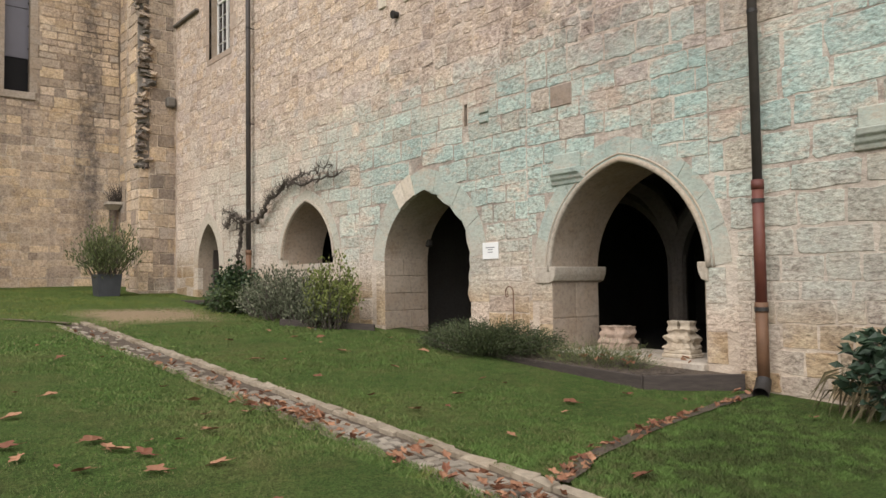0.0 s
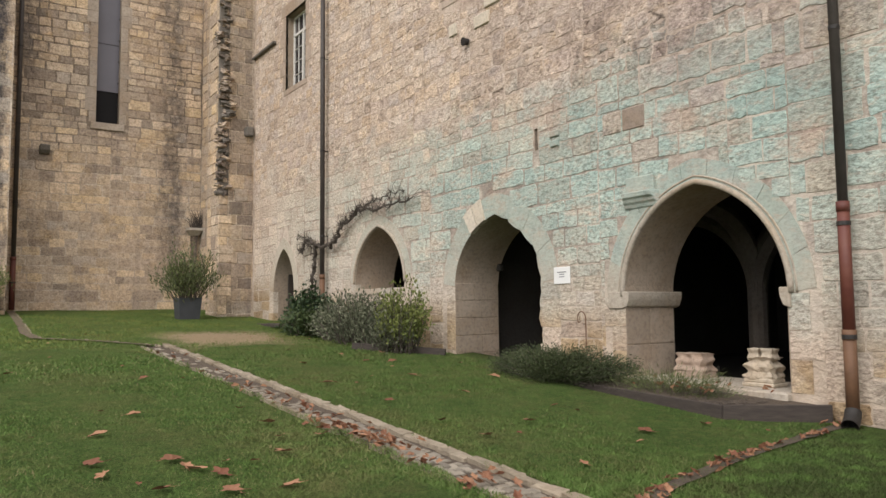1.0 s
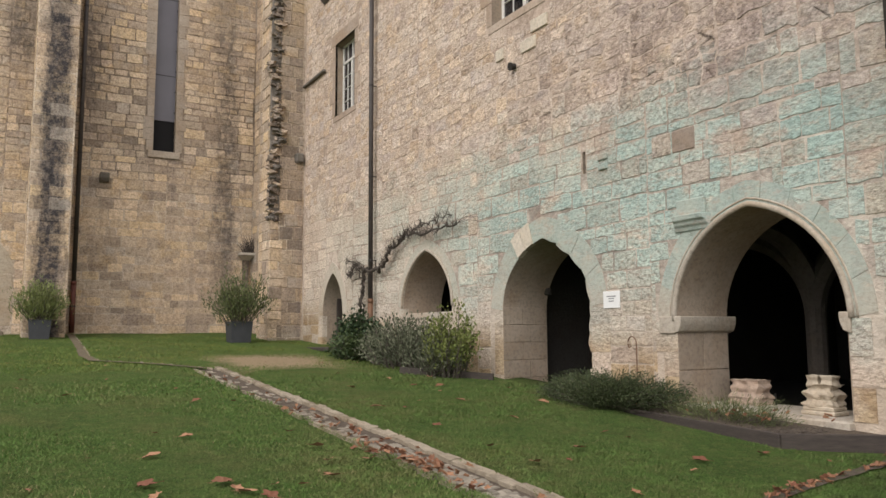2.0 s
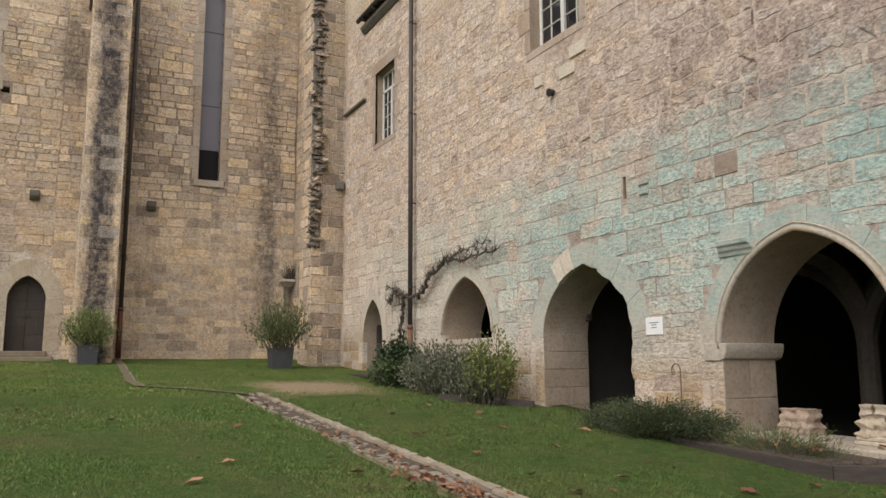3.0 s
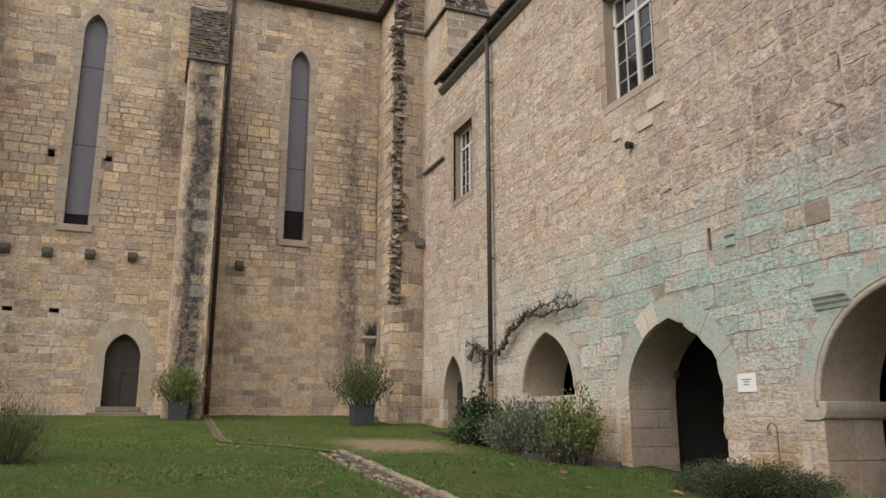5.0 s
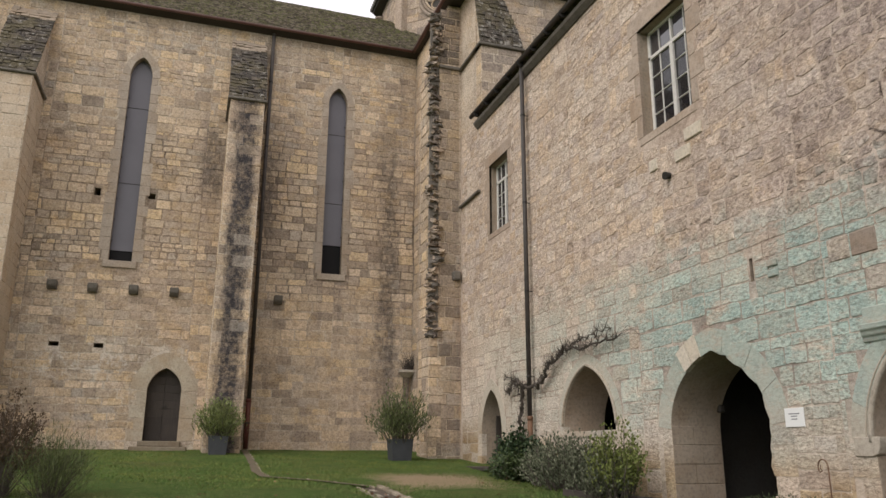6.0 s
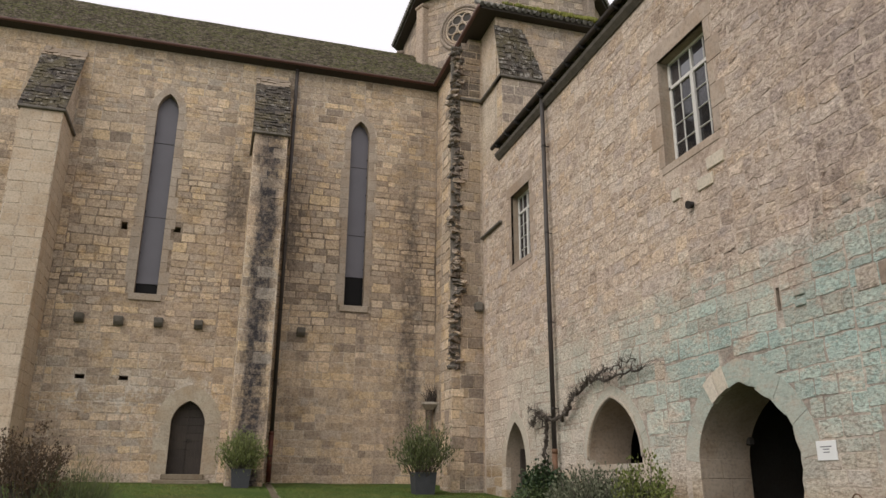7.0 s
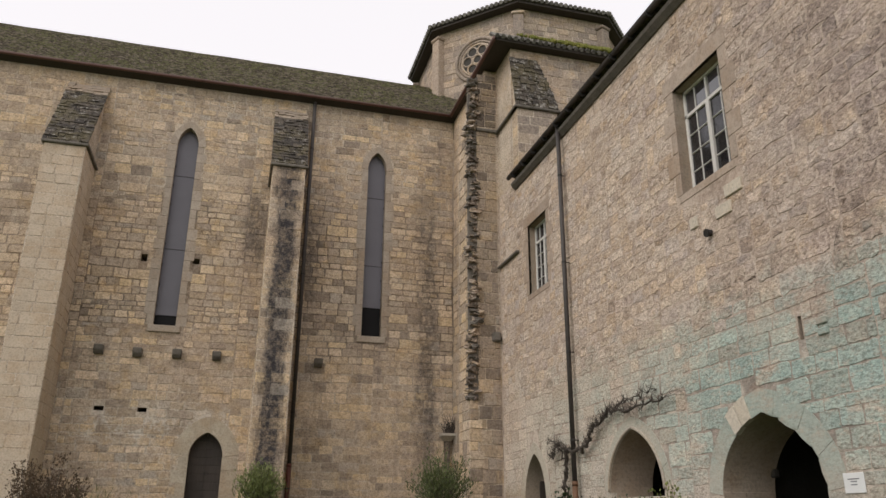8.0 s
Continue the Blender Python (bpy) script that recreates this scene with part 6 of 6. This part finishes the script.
# planters
def planter(at, half, high, plant_h, plant_r, leaf_mat, label, seed):
    p = thing("planter", at, label, "planter", "zinc planters")
    bm = bmesh.new()
    prism(bm, [(-1, -1), (1, -1), (1, 1), (-1, 1)], lambda q: (q[0] * half * 0.86, q[1] * half * 0.86, 0), lambda q: (q[0] * half, q[1] * half, high))
    top = [f for f in bm.faces if all(v.co.z > high - 0.01 for v in f.verts)]
    res = bmesh.ops.inset_region(bm, faces=top, thickness=0.03)
    bmesh.ops.translate(bm, verts=list({v for f in top for v in f.verts}), vec=(0, 0, -0.06))
    part("pot", bm, M_POT, p)
    bm = bmesh.new()
    for a, b in (((-1, -1), (1, -1)), ((1, -1), (1, 1)), ((1, 1), (-1, 1)), ((-1, 1), (-1, -1))):
        tube(bm, [(a[0] * half, a[1] * half, high), (b[0] * half, b[1] * half, high)], 0.014, 6)
    part("rim", bm, M_POT, p)
    bm = bmesh.new()
    box(bm, -half * 0.93, -half * 0.93, high - 0.12, half * 0.93, half * 0.93, high - 0.05)
    part("soil", bm, M_SOIL, p)
    s = shrub("potted_oleander", (at[0], at[1], at[2] + high - 0.05), 70, (plant_r, plant_r), plant_h, 50, 0.115, 0.26, leaf_mat, "upright slender-leaved evergreen growing in a planter", "potted plant", seed=seed, up=0.7, twig=0.01, per=0.25, base=0.16)
    return p


planter((5.22, 19.4, 1.38), 0.28, 0.52, 1.2, 0.84, M_OLEANDER_DARK, "square tapered dark zinc planter beside the corner buttress", 41)
planter((0.80, 21.5, 1.50), 0.25, 0.47, 1.0, 0.6, M_OLEANDER, "square tapered dark zinc planter before the church buttress", 42)

# climbing vine over the window arch
vine = thing("climbing_vine", (6.98, 15.55, gz(7, 15.5)), "bare twisted old vine trained over the window arch", "vine")
g = random.Random(55)
o = Vector((6.98, 15.55, gz(7, 15.5)))


def vine_limb(name, pts, r0, r1):
    fine = []
    for (a, b) in zip(pts, pts[1:]):
        for i in range(5):
            t = i / 5
            p = Vector((7.02, a[0] + (b[0] - a[0]) * t, a[1] + (b[1] - a[1]) * t))
            fine.append(p + Vector((g.uniform(-0.05, 0.03), g.gauss(0, 0.03), g.gauss(0, 0.03))) - o)
    fine.append(Vector((7.02, *pts[-1])) - o)
    n = len(fine)
    bm = bmesh.new()
    tube(bm, fine, [r0 + (r1 - r0) * i / (n - 1) for i in range(n)], 7)
    part(name, bm, M_BARK, vine, smooth=True)
    return fine


t1 = vine_limb("trunk", [(15.85, 1.1), (15.84, 1.7), (15.82, 2.15), (15.74, 2.6), (15.64, 3.0)], 0.05, 0.036)
vine_limb("trunk", [(15.6, 1.15), (15.62, 1.7), (15.7, 2.2), (15.66, 2.75)], 0.036, 0.022)
l1 = vine_limb("limb", [(15.64, 3.0), (15.38, 3.02), (14.9, 2.95), (14.6, 3.05), (14.44, 3.19), (14.26, 3.36), (14.12, 3.45), (13.6, 3.56), (12.9, 3.54), (12.3, 3.52), (11.6, 3.56)], 0.044, 0.016)
l2 = vine_limb("limb", [(15.64, 3.0), (15.9, 3.14), (16.16, 3.2), (16.3, 3.05), (16.42, 2.9), (16.62, 2.98)], 0.034, 0.012)
l3 = vine_limb("limb", [(13.9, 3.52), (13.5, 3.66), (13.0, 3.7), (12.4, 3.68), (11.8, 3.74)], 0.022, 0.008)
l4 = vine_limb("limb", [(15.7, 2.75), (15.95, 3.05), (16.3, 3.28), (16.7, 3.3)], 0.02, 0.008)
bm = bmesh.new()
for limb, n, wide in ((l1[20:], 260, 0.13), (l1[:20], 60, 0.12), (l2, 90, 0.16), (l3, 120, 0.11), (l4, 50, 0.14), (t1[8:], 50, 0.10)):
    for _ in range(n):
        p = g.choice(limb)
        d = Vector((g.uniform(-0.10, 0.02), g.gauss(-0.02, wide), g.gauss(0.03, 0.09)))
        kink = Vector((-0.02, g.gauss(0, 0.03), g.gauss(0, 0.03)))
        tube(bm, [p, p + d * 0.5 + kink, p + d], [0.007, 0.005, 0.0025], 3, cap=False)
for k in range(5):
    p = l1[-1]
    y = -g.uniform(0.3, 1.0)
    tube(bm, [p, p + Vector((0, y * 0.5, g.uniform(0.0, 0.16))), p + Vector((0, y, g.uniform(-0.15, 0.1)))], [0.006, 0.004, 0.003], 3, cap=False)
part("twig_mass", bm, M_BARK, vine)

# low board before the small doorway
tagged(solid("door_board_step", M_BOARD, None, (6.25, 15.9, gz(0, 16.4) + 0.0, 7.1, 17.3, gz(0, 16.8) + 0.05), bevel=0.01), "dark low timber board before the doorway", "board")


# ---- fallen leaves ----
def maple_leaf(seed):
    g = random.Random(seed)
    bm = bmesh.new()
    n = 20
    c = bm.verts.new((0, 0, 0.006))
    ring = []
    for i in range(n):
        a = 2 * math.pi * i / n
        lobe = 0.78 + 0.22 * math.cos(5 * a + 0.4) + g.uniform(-0.12, 0.12)
        q = 0.07 * lobe
        fold = 0.35 * abs(math.sin(a)) ** 1.5 + 0.12 * g.random()
        ring.append(bm.verts.new((q * math.cos(a) * 1.15, q * math.sin(a) * 0.7, 0.008 + 0.07 * fold)))
    for i in range(n):
        bm.faces.new((c, ring[i], ring[(i + 1) % n]))
    tube(bm, [(0.05, 0, 0.015), (0.11, 0.01, 0.01)], 0.0022, 3)
    me = bpy.data.meshes.new("blade")
    bm.to_mesh(me)
    bm.free()
    me.materials.append(M_RED)
    return me


leaf_pool = [maple_leaf(300 + k) for k in range(6)]
g = random.Random(91)
named_spots = [(3.76, 2.79), (1.47, 7.13), (0.89, 5.18), (0.88, 5.49), (1.4, 5.17), (1.36, 5.37), (1.43, 5.06), (1.54, 4.89), (2.27, 5.72), (2.1, 5.24), (1.48, 4.48), (1.83, 4.42),
               (1.14, 4.71), (2.58, 5.63), (4.25, 9.9), (5.19, 9.82), (5.53, 9.64), (3.75, 5.68), (3.8, 8.15), (5.03, 8.25), (4.44, 5.3), (3.74, 5.0), (5.78, 4.44), (5.04, 4.48), (2.37, 6.28),
               (6.28, 2.96), (5.93, 7.73), (2.03, 9.34), (2.38, 7.01), (1.06, 6.4), (3.84, 6.77), (4.87, 6.89), (0.71, 10.31), (-0.36, 11.64), (5.94, 10.7)]
first = len(named_spots)
while len(named_spots) < 95:
    x, y = g.uniform(-1.5, 6.6), 3.6 + 12 * g.random() ** 1.2
    if not 2.7 < x < 3.4:
        named_spots.append((x, y))
for n, (x, y) in enumerate(named_spots):
    lf = tagged(new("fallen_leaf", g.choice(leaf_pool)), "curled red-brown fallen maple leaf on the grass", "leaf", "fallen leaves")
    lf.location = (x, y, gz(x, y) + 0.025)
    s = g.uniform(0.75, 1.15) if n < first else g.uniform(0.3, 0.6)
    lf.scale = (s, s * 1.25, s * 0.6)
    lf.rotation_euler = (g.uniform(-0.25, 0.25), g.uniform(-0.25, 0.25), g.uniform(0, 6.3))


def litter(name, spots, label, seed):
    g = random.Random(seed)
    pool = [[v.co.copy() for v in m.vertices] for m in leaf_pool]
    polys = [[tuple(p.vertices) for p in m.polygons] for m in leaf_pool]
    verts, faces = [], []
    for x, y, z in spots:
        k = g.randrange(len(pool))
        m = pose(x, y, z, g.uniform(-40, 40), g.uniform(-40, 40), g.uniform(0, 360)) @ Matrix.Scale(g.uniform(0.35, 0.7), 4)
        n = len(verts)
        verts += [m @ v for v in pool[k]]
        faces += [tuple(n + i for i in f) for f in polys[k]]
    me = bpy.data.meshes.new(name)
    me.from_pydata(verts, [], faces)
    me.materials.append(M_RED)
    return tagged(new(name, me), label, "leaves", kind="stuff")


spots = []
for c, n, w in ((2.7, 40, 0.3), (3.15, 30, 0.2), (4.0, 16, 0.12), (4.4, 6, 0.15), (5.4, 60, 0.38), (6.2, 24, 0.3), (7.6, 16, 0.4), (8.6, 12, 0.5), (11, 8, 1.0)):
    for _ in range(n):
        y = g.gauss(c, w)
        x = g.gauss(2.9, 0.09)
        spots.append((x, y, gz(x, y) + g.uniform(0.0, 0.04)))
for x, y in side_path:
    for _ in range(g.choice((0, 1, 2, 4, 7))):
        spots.append((x + g.gauss(0, 0.06), y + g.gauss(0, 0.04), gz(x, y) + g.uniform(0.0, 0.035)))
for _ in range(40):
    spots.append((g.uniform(6.4, 7.0), g.uniform(4.4, 8.2), gz(7, 6.5) + 0.1 + g.uniform(0, 0.06)))
litter("leaf_litter", spots, "red-brown fallen leaves gathered along the drains", 92)

# ---- grass ----
def make_grass():
    m = Mat("grass_blade", 0.7)
    m.b.inputs["Specular IOR Level"].default_value = 0.15
    g = m.ramp(m.pick(), (0.0, (0.045, 0.09, 0.018)), (0.5, (0.08, 0.152, 0.032)), (0.86, (0.13, 0.187, 0.05)), (0.9, (0.28, 0.24, 0.12)), (1.0, (0.22, 0.19, 0.10)))
    g = m.mix(m.ramp(m.noise(0.55, 7, 0.75), (0.44, 0.0), (0.66, 0.8)), g, (0.19, 0.175, 0.075))
    g = m.mix(m.ramp(m.noise(1.9, 6, 0.7), (0.5, 0.0), (0.7, 0.5)), g, (0.055, 0.09, 0.02))
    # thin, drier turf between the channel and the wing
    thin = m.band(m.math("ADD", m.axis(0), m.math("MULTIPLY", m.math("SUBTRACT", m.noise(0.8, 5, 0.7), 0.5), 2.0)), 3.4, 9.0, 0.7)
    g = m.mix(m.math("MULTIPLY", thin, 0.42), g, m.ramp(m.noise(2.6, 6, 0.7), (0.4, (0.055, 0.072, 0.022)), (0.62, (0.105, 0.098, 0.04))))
    # yellow moss in the far turf and in a few patches nearer
    moss = m.math("MULTIPLY", m.band(m.axis(1), 13.0, 30, 1.5), m.ramp(m.noise(1.1, 6, 0.7), (0.4, 0.1), (0.6, 0.6)))
    moss = m.math("MAXIMUM", moss, m.math("MULTIPLY", m.ramp(m.noise(1.35, 6, 0.7, distort=0.4), (0.58, 0.0), (0.70, 0.8)), m.band(m.axis(0), 1.6, 3.6, 0.8)))
    g = m.mix(moss, g, (0.23, 0.24, 0.055))
    # darker green turf beyond the side drain, near the wall foot
    olive = m.band(m.math("ADD", m.axis(1), m.math("MULTIPLY", m.axis(0), -0.28)), -20, 2.05, 0.3)
    g = m.mix(m.math("MULTIPLY", m.math("MULTIPLY", olive, m.band(m.axis(0), 3.5, 9.0, 0.4)), 0.75), g, (0.038, 0.052, 0.017))
    # lighter clover tufts and darker hollows, a hand across
    g = m.mix(m.ramp(m.noise(5.5, 6, 0.7), (0.46, 0.0), (0.6, 0.75)), g, (0.108, 0.185, 0.045))
    g = m.mix(m.ramp(m.noise(8, 6, 0.7, distort=0.5), (0.36, 0.4), (0.46, 0.0)), g, (0.03, 0.055, 0.014))
    m.color(g)
    return m.m


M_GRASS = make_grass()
gr = np.random.RandomState(17)


def grass_patch(name, n, x0, x1, y0, y1, tall, wide, bias):
    u = gr.rand(n)
    y = y0 + (y1 - y0) * u ** bias
    x = x0 + (x1 - x0) * gr.rand(n)
    keep = ~((x > 2.86 + 0.03 * np.sin(y * 9)) & (x < 3.25 + 0.05 * np.sin(y * 7)) & (y < 13.2)) & ~((x > 6.33) & (y > 4.2) & (y < 8.4))
    sand = ((x - 4.5) / 1.2) ** 2 + ((y - 14.2) / 1.0) ** 2 < gr.rand(n) * 1.3
    lush = np.sin(x * 1.7 + 1.3 * np.sin(y * 0.9)) + np.sin(y * 1.3 + x * 0.6) + gr.randn(n) * 0.8
    keep &= ~sand & (lush > -1.6)
    for px, py in side_path[::2]:
        keep &= (x - px) ** 2 + (y - py) ** 2 > 0.0035
    x, y = x[keep], y[keep]
    m = len(x)
    z = 0.255 + 0.0578 * y - 0.005
    h = tall * (0.5 + 0.8 * gr.rand(m))
    a = gr.rand(m) * 6.283
    lx, ly = gr.randn(m) * h * 0.8, gr.randn(m) * h * 0.8
    w = wide * (0.6 + 0.8 * gr.rand(m))
    cx, cy = np.cos(a) * w, np.sin(a) * w
    v = np.stack([np.stack([x - cx, y - cy, z], 1), np.stack([x + cx, y + cy, z], 1), np.stack([x + lx, y + ly, z + h], 1)], 1).reshape(-1, 3)
    me = bpy.data.meshes.new(name)
    me.from_pydata(v.tolist(), [], np.arange(3 * m).reshape(-1, 3).tolist())
    me.materials.append(M_GRASS)
    return tagged(new(name, me), "short damp green lawn grass", "grass", kind="stuff")


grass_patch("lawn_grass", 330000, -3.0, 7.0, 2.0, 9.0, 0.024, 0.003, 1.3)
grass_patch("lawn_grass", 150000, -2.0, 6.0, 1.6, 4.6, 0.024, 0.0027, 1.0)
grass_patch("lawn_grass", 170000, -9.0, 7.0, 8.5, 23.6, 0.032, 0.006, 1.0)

# ---- single stones of the wing wall ----
single_stones(wing_near, unit_stones(lambda u, v, w: (w, u, v), M_WING, seed=8), lambda s: (WX, s[0], s[2]), lambda s: (1, s[1] - s[0], s[3] - s[2]), wing_wall, 6)
